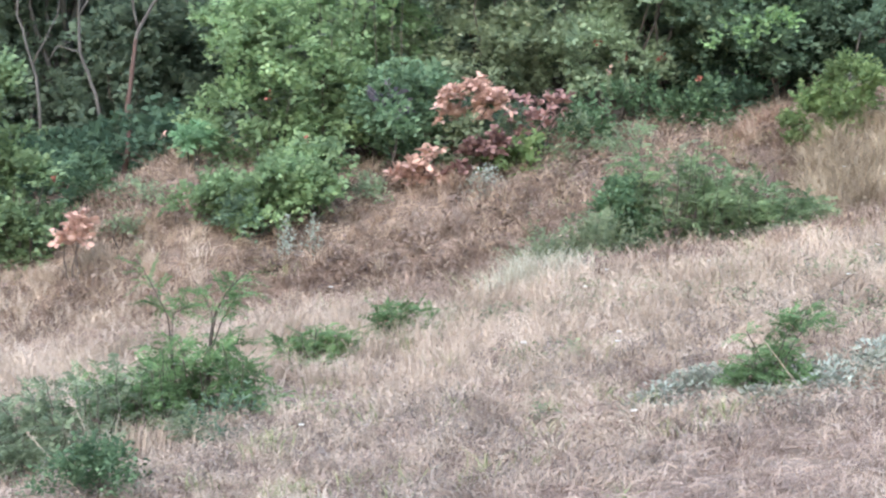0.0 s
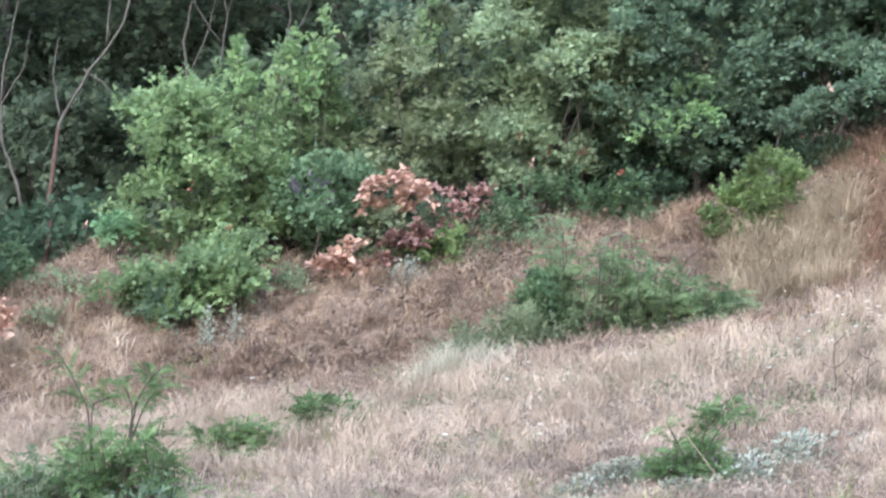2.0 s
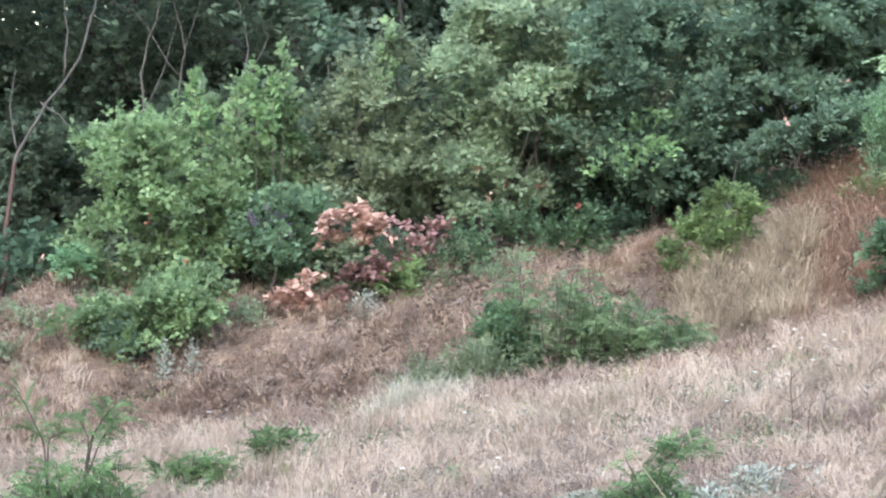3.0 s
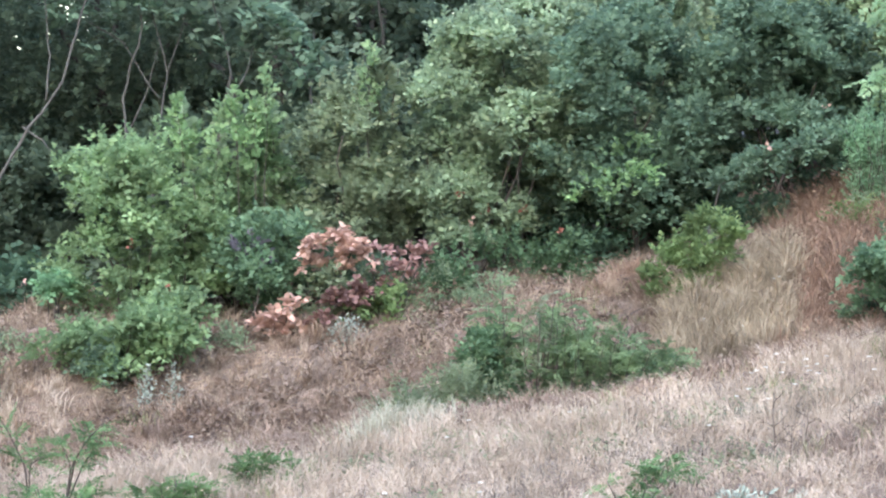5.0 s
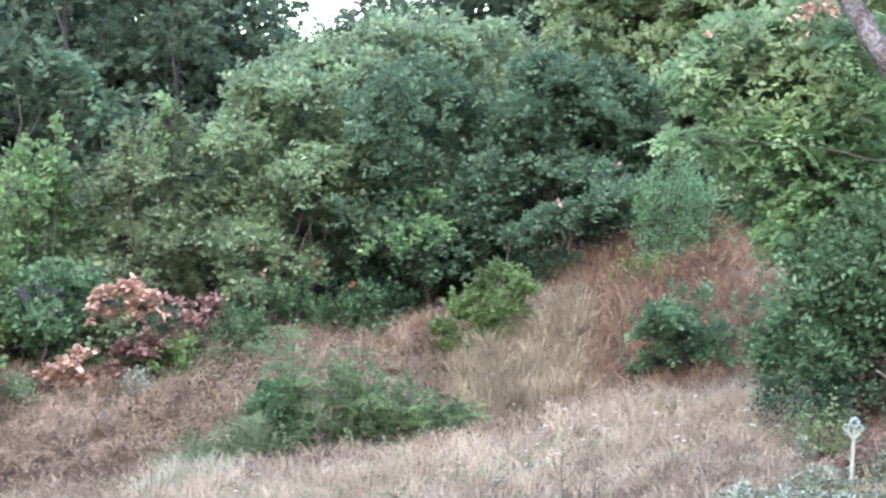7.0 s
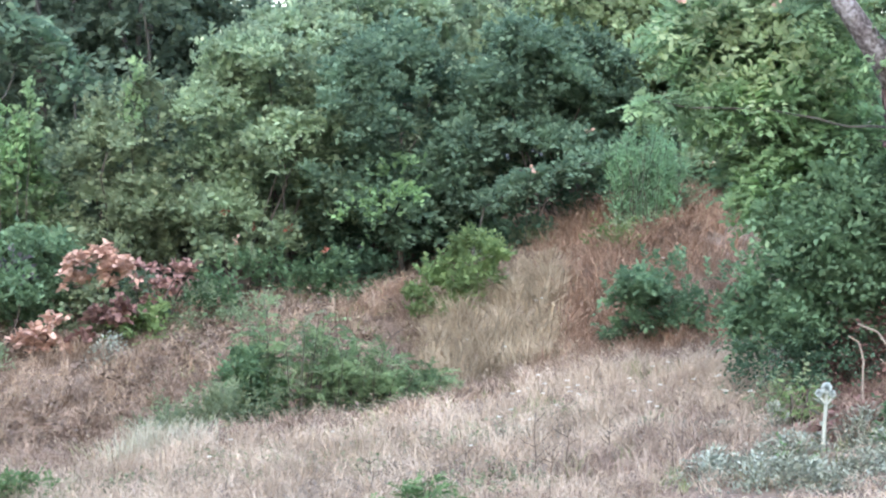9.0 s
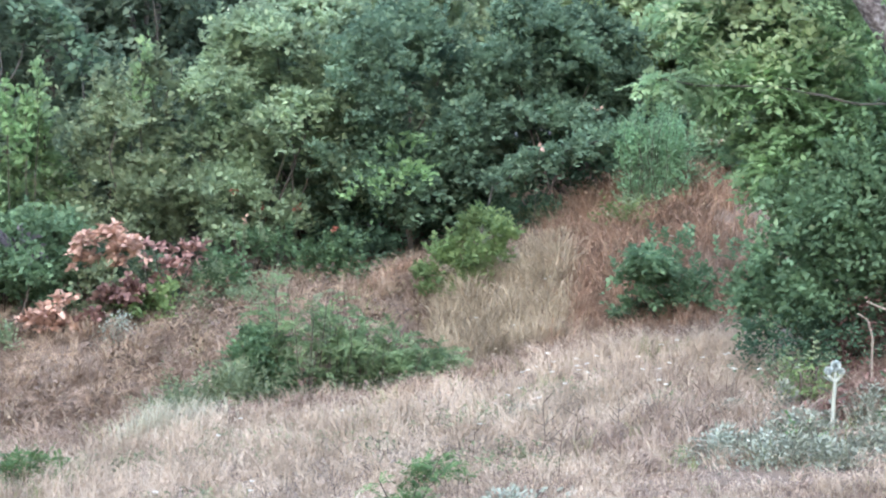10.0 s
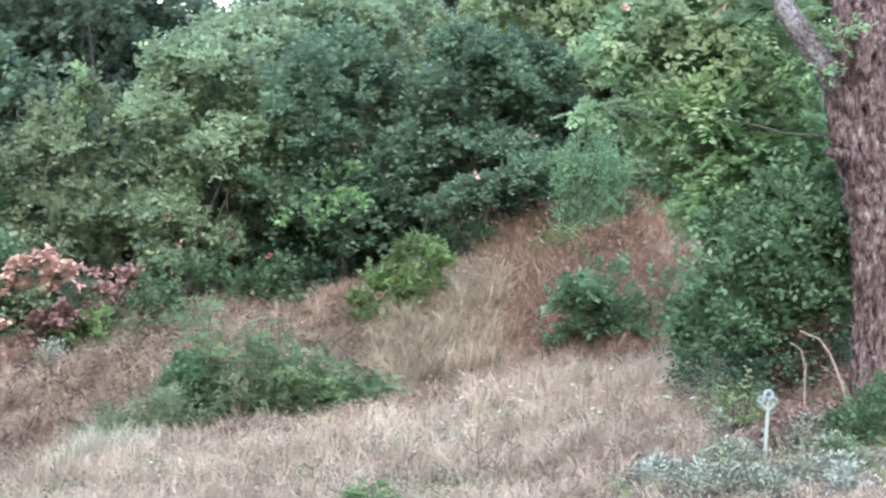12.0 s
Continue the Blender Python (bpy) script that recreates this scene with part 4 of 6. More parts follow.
# the first three carry unseen crown lobes near z=7, added to shade the undergrowth
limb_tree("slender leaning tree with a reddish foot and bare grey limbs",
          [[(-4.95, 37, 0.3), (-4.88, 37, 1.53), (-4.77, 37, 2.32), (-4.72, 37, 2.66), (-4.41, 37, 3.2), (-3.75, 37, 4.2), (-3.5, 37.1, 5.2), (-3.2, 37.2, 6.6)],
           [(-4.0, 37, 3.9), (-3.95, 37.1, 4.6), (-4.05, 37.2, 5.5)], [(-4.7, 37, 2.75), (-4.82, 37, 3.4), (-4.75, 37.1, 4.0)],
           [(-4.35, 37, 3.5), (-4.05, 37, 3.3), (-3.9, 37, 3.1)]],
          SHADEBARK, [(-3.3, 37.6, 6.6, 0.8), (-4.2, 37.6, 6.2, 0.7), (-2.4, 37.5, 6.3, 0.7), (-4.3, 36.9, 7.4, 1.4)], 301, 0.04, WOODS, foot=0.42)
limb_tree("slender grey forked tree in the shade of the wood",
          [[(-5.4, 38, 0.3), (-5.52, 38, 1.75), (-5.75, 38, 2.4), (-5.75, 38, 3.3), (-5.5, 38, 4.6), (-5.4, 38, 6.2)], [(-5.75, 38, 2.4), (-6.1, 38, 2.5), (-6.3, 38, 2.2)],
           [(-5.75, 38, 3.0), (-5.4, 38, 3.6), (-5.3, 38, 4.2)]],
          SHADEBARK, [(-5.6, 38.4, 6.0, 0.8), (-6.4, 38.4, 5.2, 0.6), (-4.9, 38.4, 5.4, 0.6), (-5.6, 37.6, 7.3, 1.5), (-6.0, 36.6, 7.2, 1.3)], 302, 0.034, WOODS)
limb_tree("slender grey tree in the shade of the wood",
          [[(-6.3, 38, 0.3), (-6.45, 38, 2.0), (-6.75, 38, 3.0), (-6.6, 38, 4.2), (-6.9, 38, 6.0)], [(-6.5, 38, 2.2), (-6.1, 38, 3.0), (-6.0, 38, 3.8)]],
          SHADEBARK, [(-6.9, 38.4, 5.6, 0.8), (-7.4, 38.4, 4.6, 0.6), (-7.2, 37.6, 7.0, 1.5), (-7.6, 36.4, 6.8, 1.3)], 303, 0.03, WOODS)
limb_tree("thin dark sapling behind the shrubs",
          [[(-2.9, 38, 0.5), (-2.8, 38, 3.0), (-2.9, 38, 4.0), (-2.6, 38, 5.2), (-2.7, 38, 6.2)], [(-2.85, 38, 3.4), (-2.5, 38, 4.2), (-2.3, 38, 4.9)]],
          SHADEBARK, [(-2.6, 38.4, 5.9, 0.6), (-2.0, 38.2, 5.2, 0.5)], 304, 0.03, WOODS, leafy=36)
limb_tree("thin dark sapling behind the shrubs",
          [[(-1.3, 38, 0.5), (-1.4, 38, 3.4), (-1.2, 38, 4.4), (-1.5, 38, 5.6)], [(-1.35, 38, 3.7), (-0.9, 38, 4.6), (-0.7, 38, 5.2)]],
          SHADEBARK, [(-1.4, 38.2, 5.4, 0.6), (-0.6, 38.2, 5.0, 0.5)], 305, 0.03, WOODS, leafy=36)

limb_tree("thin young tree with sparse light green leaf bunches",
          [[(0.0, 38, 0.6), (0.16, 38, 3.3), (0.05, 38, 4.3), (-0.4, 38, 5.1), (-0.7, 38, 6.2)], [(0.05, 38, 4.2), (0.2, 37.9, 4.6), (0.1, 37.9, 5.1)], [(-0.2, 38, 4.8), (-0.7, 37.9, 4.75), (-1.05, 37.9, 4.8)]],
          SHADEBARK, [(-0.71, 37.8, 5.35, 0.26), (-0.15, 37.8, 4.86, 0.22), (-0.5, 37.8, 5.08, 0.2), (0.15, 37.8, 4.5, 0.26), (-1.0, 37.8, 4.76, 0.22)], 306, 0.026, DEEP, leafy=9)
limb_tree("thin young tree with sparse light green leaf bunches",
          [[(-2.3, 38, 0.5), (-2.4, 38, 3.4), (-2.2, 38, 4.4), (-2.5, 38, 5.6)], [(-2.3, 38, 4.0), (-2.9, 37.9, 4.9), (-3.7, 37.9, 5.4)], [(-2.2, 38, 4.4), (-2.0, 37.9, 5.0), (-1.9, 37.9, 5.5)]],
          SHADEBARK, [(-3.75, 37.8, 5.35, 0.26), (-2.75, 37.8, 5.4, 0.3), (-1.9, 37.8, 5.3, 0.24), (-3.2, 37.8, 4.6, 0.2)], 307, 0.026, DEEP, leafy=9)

# ---- bushes along the top of the bank
shrub("hazel_shrub", "tall light green leafy shrub above the bank", -2.4, 34.8, 2.7, 2.7, FRESH, 1, n=52, density=1900, size=0.17, shoots=50, shoot_length=0.35)
hazel = shrub("hazel_shrub", "upright light green shrub with pointed tips", -0.95, 35.7, 1.9, 2.65, FRESH, 2, n=28, density=1900, size=0.24, shoots=30, shoot_length=0.35, rising=0.9,
      spires=[(-0.85, -0.5, 2.6, 0.16, 0.8), (-0.1, -0.5, 2.85, 0.18, 0.9), (0.4, -0.5, 2.75, 0.16, 0.8)])
olive = shrub("olive_shrub", "olive green shrub with some brownish leaves", 0.5, 35.3, 2.0, 3.1, OLIVE, 3, n=28, density=1900, size=0.24, shoots=30, shoot_length=0.5, rising=0.7,
      spires=[(0.48, -0.1, 3.4, 0.22, 0.9), (0.85, -0.1, 3.15, 0.2, 0.8), (-0.2, -0.3, 2.9, 0.22, 0.7)])
shrub("dense_shrub", "low dark green bush", -0.45, 33.9, 1.9, 1.45, THICKET, 4, n=20, size=0.24, shoots=12, shoot_length=0.25)
shrub("dense_shrub", "large green rounded bush with lighter new leaves", 2.7, 35.4, 2.75, 3.85, MIDGREEN, 5, n=56, density=1900, size=0.17, shoots=50, shoot_length=0.35, low=0.2)
dark_bush = shrub("dense_shrub", "large dark green rounded bush", 4.8, 35.3, 3.3, 3.7, DEEP, 6, n=54, density=1900, size=0.17, shoots=40, shoot_length=0.35, low=0.22, stems=5)


def accent(owner, label, material, spots, count, leaf, reach, seed):
    """Differently coloured leaves on a bush, at places of the world (x, y, z, radius)."""
    rng = np.random.default_rng(seed)
    base = np.array(owner.location)
    lobes = [(np.array(c[:3]) - base, (c[3], c[3] * 0.7, c[3] * 0.7)) for c in spots]
    v, q = foliage(lobes, count, 7, leaf[0], leaf[1], reach, rng, 0.6)
    tagged(part("bright_foliage", mesh_of("bright_foliage", v, [q], material), owner, label), kind="stuff")


def tall_shoots(owner, tips, seed):
    """Long upright shoots with large young leaves, standing above a bush."""
    rng = np.random.default_rng(seed)
    base = np.array(owner.location)
    for x, y, z, length in tips:
        top = np.array((x, y, z)) - base
        pts = bend(top - np.array([rng.normal() * 0.1, -0.05, length]), top, rng, 0.12, 8)
        tv, tf = tube(pts, np.linspace(0.012, 0.004, 8), 6)
        shoot = part("shoot", mesh_of("shoot", tv, tf, TWIG, True), owner)
        n = int(length * 34)
        f = rng.uniform(0.15, 1.0, n)
        c = np.stack([np.interp(f, np.linspace(0, 1, 8), pts[:, i]) for i in range(3)], 1)
        a = rng.uniform(0, 2 * np.pi, n)
        v, q = leaves(c, np.stack([np.cos(a), np.sin(a), 0.35 + 0.6 * f], 1), np.tile([0, 0, 1.0], (n, 1)) + rng.normal(size=(n, 3)) * 0.5, 0.17, 0.105, rng)
        tagged(part("bright_foliage", mesh_of("bright_foliage", v, [q], LIGHTLEAF), shoot, "large pale young leaves"), kind="stuff")


tall_shoots(hazel, [(-1.8, 35.1, 3.8, 0.9), (-1.65, 35.1, 3.5, 0.6), (-1.06, 35.1, 3.95, 1.0), (-0.92, 35.2, 3.7, 0.7), (-0.56, 35.1, 3.85, 0.8), (-1.3, 35.1, 3.45, 0.7)], 64)
tall_shoots(olive, [(0.98, 35.1, 4.55, 0.9), (1.12, 35.1, 4.4, 0.7), (1.35, 35.1, 4.35, 0.8), (0.75, 35.1, 4.2, 0.7), (0.3, 35.1, 3.9, 0.6)], 65)
accent(dark_bush, "bright yellow-green shoots", YELLOWGREEN, [(4.15, 33.85, 2.5, 0.22), (4.4, 33.85, 2.75, 0.2), (4.6, 33.85, 3.0, 0.16), (4.75, 33.9, 2.75, 0.16), (4.55, 33.9, 2.45, 0.16), (3.95, 33.85, 2.35, 0.12), (4.8, 33.85, 3.2, 0.1)], 50, (0.1, 0.06), 0.2, 61)
shrub("dense_shrub", "large dark green rounded bush", 7.0, 35.4, 3.4, 3.2, DEEP, 7, n=46, density=2300, size=0.17, shoots=40, shoot_length=0.35, low=0.45, stems=4, bark=TWIG, skirt=-0.2)
shrub("bramble", "low dark green bramble along the foot of the bushes", 2.95, 33.9, 2.6, 0.78, BOXLEAF, 8, deep=1.2, n=26, leaf=(0.085, 0.06), density=2300, size=0.2, ragged=0.6, shoots=30, shoot_length=0.2)
shrub("hazel_shrub", "tall green bush on the rising ground", 5.9, 39.6, 4.2, 4.3, LIGHTLEAF, 9, n=40, density=720, size=0.18, shoots=40, shoot_length=0.5, plain=True, leaf=(0.14, 0.098))
shrub("hazel_shrub", "tall light green bush on the rising ground", 8.8, 39.4, 4.4, 4.6, LIGHTLEAF, 10, n=40, density=720, size=0.18, shoots=40, shoot_length=0.5, plain=True, leaf=(0.14, 0.098))
shrub("hazel_shrub", "tall light green bush on the rising ground", 12.0, 38.6, 4.4, 4.6, LIGHTLEAF, 12, n=40, density=700, size=0.18, shoots=40, shoot_length=0.5, plain=True, leaf=(0.13, 0.09))
shrub("hazel_shrub", "light green bush filling the gap in the hedge", 3.5, 37.4, 2.7, 4.2, LIGHTLEAF, 92, n=44, density=1500, size=0.18, shoots=50, shoot_length=0.4, leaf=(0.11, 0.075))
shrub("hazel_shrub", "light green bush filling the gap in the hedge", 5.0, 38.2, 3.2, 4.4, LIGHTLEAF, 93, n=44, density=1400, size=0.18, shoots=40, shoot_length=0.4, leaf=(0.11, 0.075))
for k, (x, y, w, h) in enumerate([(8.4, 38.0, 3.6, 5.0), (10.8, 37.4, 3.8, 5.2), (13.4, 37.0, 3.8, 5.2)]):
    shrub("hazel_shrub", "pale yellowish-green tall bush on the rising ground", x, y, w, h, PALELEAF, 82 + k, n=60, density=1900 if x < 12 else 900, size=0.18, shoots=60, shoot_length=0.4, leaf=(0.11, 0.075), low=0.25, ragged=0.2, inner=0.88)
shrub("hazel_shrub", "green bush above the bare path", 9.8, 34.9, 2.4, 2.3, MIDGREEN, 11, n=26, size=0.22, density=2200)
# dark leaf colour here stands for the shade beneath the bushes
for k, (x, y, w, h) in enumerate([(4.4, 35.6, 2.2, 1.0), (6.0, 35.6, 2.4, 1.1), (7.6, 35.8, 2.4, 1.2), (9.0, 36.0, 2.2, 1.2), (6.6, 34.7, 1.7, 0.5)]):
    shrub("undergrowth", "undergrowth in shade-darkened green beneath the bushes", x, y, w, h, SHADELEAF, 220 + k, n=14, density=1000, leaf=(0.1, 0.07), group="undergrowth beneath the bushes")
for k, (x, y, top, bushy) in enumerate([(-1.01, 34.6, 3.95, 1.0), (-0.6, 34.6, 4.22, 0.75), (-1.77, 34.5, 3.8, 0.8), (0.92, 35.0, 4.62, 0.9), (-0.72, 34.5, 3.72, 1.0), (-1.3, 34.4, 3.55, 0.9)]):
    leafy_shoot(x, y, top, bushy, 700 + k, FRESH if k % 2 else YELLOWGREEN)
shrub("herb_clump", "low light green weeds under the wispy bush", 7.75, 33.0, 0.8, 0.3, BRIGHTSHRUB, 55, n=7, leaf=(0.08, 0.03), density=1700, rising=0.9, ragged=0.3, stems=3, stemr=0.008)
wispy_bush("pale blue-green wispy bush with bare grey stems", 8.1, 33.5, [(-0.54, 1.0), (-0.35, 1.4), (-0.1, 1.65), (0.15, 1.74), (0.38, 1.6), (0.6, 1.2)], 0.6, 90, 13)
shrub("small_shrub", "small bright yellow-green bush on the bank", 5.18, 32.0, 1.25, 1.25, BRIGHTSHRUB, 14, density=1700, shoots=60, shoot_length=0.26, ragged=0.3, inner=0.6, leaf=(0.09, 0.055), deep=0.8, reach=0.16, rising=1.0,
      lobes=[(0.25, 1.0, 0.16, 0.09), (0.45, 0.88, 0.14, 0.1), (0.05, 0.8, 0.16, 0.1), (0.42, 0.62, 0.15, 0.12), (-0.28, 0.56, 0.16, 0.1), (0.12, 0.55, 0.2, 0.12), (-0.5, 0.34, 0.15, 0.1), (0.32, 0.36, 0.18, 0.12), (-0.12, 0.34, 0.22, 0.12), (-0.35, 0.15, 0.22, 0.1), (0.15, 0.14, 0.25, 0.1)])
shrub("small_shrub", "small dark green bush in tiers beside the bare path", 7.62, 30.3, 1.36, 1.2, THICKET, 15, ragged=0.5, density=2600, shoots=34, shoot_length=0.22, leaf=(0.095, 0.06), deep=0.9, reach=0.14, inner=0.7,
      lobes=[(0.05, 1.02, 0.28, 0.1), (0.45, 0.98, 0.24, 0.09), (0.7, 0.84, 0.16, 0.08), (-0.28, 0.78, 0.28, 0.12), (0.18, 0.72, 0.34, 0.12), (-0.55, 0.5, 0.22, 0.12), (-0.1, 0.46, 0.4, 0.14), (0.36, 0.46, 0.26, 0.13), (-0.45, 0.2, 0.28, 0.13), (0.05, 0.18, 0.36, 0.14), (-0.1, 0.02, 0.32, 0.12), (0.3, 0.1, 0.24, 0.12)])
frond_plant("broom_bush", "feathery green bush behind the grassy brow", 3.0, 28.9,
            [(-1.0, 0.7), (-0.85, 1.6), (-0.55, 2.0), (-0.2, 1.95), (0.2, 1.75), (0.6, 1.45), (1.1, 1.2), (1.55, 1.05), (1.85, 0.85), (2.1, 0.3)], 1.1, 190, 16, BROOM, per=11, length=0.28, pairs=9, leaflet=(0.056, 0.026), ragged=0.35)
frond_plant("broom_bush", "dull olive fronds among the feathery bush", 2.45, 28.6, [(-0.5, 0.9), (-0.1, 1.7), (0.3, 1.75), (0.6, 1.0), (1.2, 0.6), (1.5, 0.3)], 0.5, 30, 96, DULLHERB, per=8, length=0.28, pairs=11, leaflet=(0.05, 0.02))
shrub("dense_shrub", "dark leafy bush in the broom", 2.2, 28.55, 0.75, 1.2, BOXLEAF, 17, leaf=(0.08, 0.05), density=1700, reach=0.14, ragged=0.3,
      lobes=[(0.05, 1.2, 0.18, 0.09), (-0.15, 1.0, 0.18, 0.1), (0.15, 0.8, 0.16, 0.1), (-0.15, 0.65, 0.18, 0.1), (0.05, 0.45, 0.14, 0.1)])
shrub("broom_bush", "low wispy olive growth beside the broom", 1.5, 28.2, 1.5, 0.85, OLIVE, 34, leaf=(0.08, 0.026), density=2000, rising=0.9, reach=0.34, per=16, deep=0.7, inner=0.5,
      lobes=[(0.3, 0.62, 0.28, 0.16), (0.0, 0.48, 0.3, 0.18), (-0.35, 0.32, 0.25, 0.14), (0.35, 0.34, 0.3, 0.16), (-0.1, 0.22, 0.4, 0.14), (0.65, 0.55, 0.24, 0.2)])
shrub("small_shrub", "low spreading green bush on the brown bank", -2.5, 32.2, 2.05, 1.0, FRESH, 18, shoots=20, shoot_length=0.22, density=2700, deep=1.3, ragged=0.4, leaf=(0.1, 0.066),
      lobes=[(-0.8, 0.24, 0.2, 0.13), (-0.5, 0.41, 0.26, 0.14), (-0.15, 0.59, 0.26, 0.15), (0.2, 0.74, 0.22, 0.14), (0.6, 0.89, 0.25, 0.15), (0.85, 0.81, 0.2, 0.16), (-0.4, 0.18, 0.35, 0.16), (0.0, 0.36, 0.38, 0.18),
             (0.45, 0.55, 0.3, 0.18), (0.8, 0.55, 0.22, 0.2), (0.1, 0.15, 0.4, 0.14), (-0.1, 0.04, 0.4, 0.1), (0.4, 0.30, 0.3, 0.16), (0.7, 0.33, 0.2, 0.14)])
shrub("dense_shrub", "dark leafy growth under the spreading bush", -2.65, 32.0, 0.9, 0.5, DEEP, 97, n=9, density=2200, leaf=(0.08, 0.05), deep=0.6)
shrub("hazel_shrub", "green bush at the edge of the wood", -6.2, 32.4, 1.3, 2.75, BROOM, 19, n=20, size=0.24, shoots=20, shoot_length=0.4)
shrub("small_shrub", "low green bush at the edge of the wood", -5.62, 32.3, 1.15, 1.55, BROOM, 20, n=12)
shrub("small_shrub", "pale green leafy seedling bush", -3.53, 34.1, 0.55, 0.7, BLUEGREEN, 21, density=1400, ragged=0.0, reach=0.12,
      lobes=[(0.0, 0.58, 0.12, 0.04), (-0.13, 0.5, 0.1, 0.04), (0.13, 0.5, 0.1, 0.04), (0.0, 0.42, 0.14, 0.05)])
shrub("small_shrub", "low loose weeds in the brown grass", -4.25, 31.9, 0.8, 0.45, OLIVE, 27, n=7, density=1100, leaf=(0.07, 0.035))
shrub("small_shrub", "low green bush in the brown grass", -5.05, 33.9, 0.9, 0.75, THICKET, 28, n=8)
shrub("dead_oak_shoot", "dead oak shoot with rusty brown leaves", 0.24, 33.3, 1.0, 1.4, RUST, 22, ragged=0.0, stems=4, stemr=0.012, density=400, plain=False, leaf=(0.12, 0.08), reach=0.1, bark=TWIG,
      lobes=[(0.2, 1.26, 0.1, 0.06), (-0.1, 1.1, 0.1, 0.07), (0.42, 1.05, 0.12, 0.1), (-0.1, 0.84, 0.11, 0.06), (0.32, 0.82, 0.06, 0.04)])
shrub("dead_oak_shoot", "fallen branch with reddish dead leaves", 1.15, 33.4, 1.0, 1.0, ROSE, 23, ragged=0.2, density=620, plain=False, leaf=(0.11, 0.065), reach=0.1, bark=TWIG,
      lobes=[(-0.22, 0.7, 0.16, 0.07), (0.08, 0.62, 0.2, 0.08), (0.35, 0.84, 0.17, 0.07), (0.52, 0.95, 0.1, 0.05), (-0.1, 0.92, 0.09, 0.05), (0.12, 0.5, 0.14, 0.05)])
shrub("dead_oak_shoot", "low dead oak shoot with tan leaves", -0.4, 32.9, 0.8, 0.6, RUST, 24, ragged=0.0, density=760, plain=False, leaf=(0.11, 0.075), reach=0.09, bark=TWIG,
      lobes=[(0.2, 0.45, 0.1, 0.13), (-0.02, 0.28, 0.18, 0.11), (0.38, 0.24, 0.2, 0.11), (-0.2, 0.2, 0.1, 0.07), (0.2, 0.12, 0.25, 0.08)])
shrub("dead_oak_shoot", "heap of dark maroon dead leaves", 0.3, 33.0, 1.2, 0.7, MAROON, 25, ragged=0.0, density=560, plain=False, leaf=(0.1, 0.07), reach=0.1, bark=TWIG,
      lobes=[(0.36, 0.52, 0.14, 0.1), (0.16, 0.42, 0.15, 0.09), (0.5, 0.42, 0.12, 0.09), (0.25, 0.3, 0.16, 0.07), (-0.1, 0.16, 0.14, 0.06)])
shrub("dead_oak_shoot", "small dead oak shoot with tan leaves", -4.85, 31.5, 0.45, 0.85, RUST, 26, density=650, ragged=0.0, plain=False, leaf=(0.11, 0.075), reach=0.09, bark=TWIG,
      lobes=[(0.02, 0.8, 0.06, 0.06), (-0.02, 0.66, 0.07, 0.06), (0.07, 0.58, 0.06, 0.05), (-0.16, 0.52, 0.06, 0.04)])
shrub("violet_sprig", "sprig with dull violet leaves", -0.85, 33.3, 0.5, 1.3, VIOLET, 47, density=150, stems=1, lobes=[(0.0, 1.2, 0.2, 0.1), (0.2, 1.12, 0.15, 0.08)])

shrub("dense_shrub", "low dark green growth among the dead oak shoots", 0.55, 33.9, 1.7, 0.95, DEEP, 98, n=14, density=1900, deep=0.6)
shrub("herb_clump", "thin green weeds before the dead oak shoot", 0.3, 33.15, 0.6, 0.75, OLIVE, 95, n=8, density=1300, deep=0.3, ragged=0.25, stems=3, stemr=0.008)
shrub("herb_clump", "low yellowish-green weeds between the dead oak shoots", 1.0, 33.1, 0.9, 0.5, BRIGHTSHRUB, 99, n=9, density=1500, deep=0.4, ragged=0.25)

# arching half-fallen bough over the dark hollow
rng = np.random.default_rng(60)
bough = tagged(new("fallen_bough"), "arching leafy bough leaning over the dark hollow", "branch")
bough.location = (5.8, 33.75, float(land(5.8, 33.75)))
ends = np.array([(-0.1, 0.3, -0.05), (0.08, 0, 1.1), (0.7, -0.05, 1.48), (1.25, -0.05, 1.68), (1.95, 0.1, 1.9)])
bp = np.concatenate([bend(ends[i], ends[i + 1], rng, 0.08, 5)[:-1] for i in range(4)] + [ends[-1:]])
tv, tf = tube(bp, np.linspace(0.018, 0.007, len(bp)), 7)
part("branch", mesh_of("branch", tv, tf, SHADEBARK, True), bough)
v, q = foliage([((c[0], c[1], c[2] - 0.04), (0.26, 0.25, 0.12)) for c in bp[4:]], 300, 7, 0.085, 0.055, 0.17, rng, 0.1)
part("crown", mesh_of("crown", v, [q], DEEP), bough)

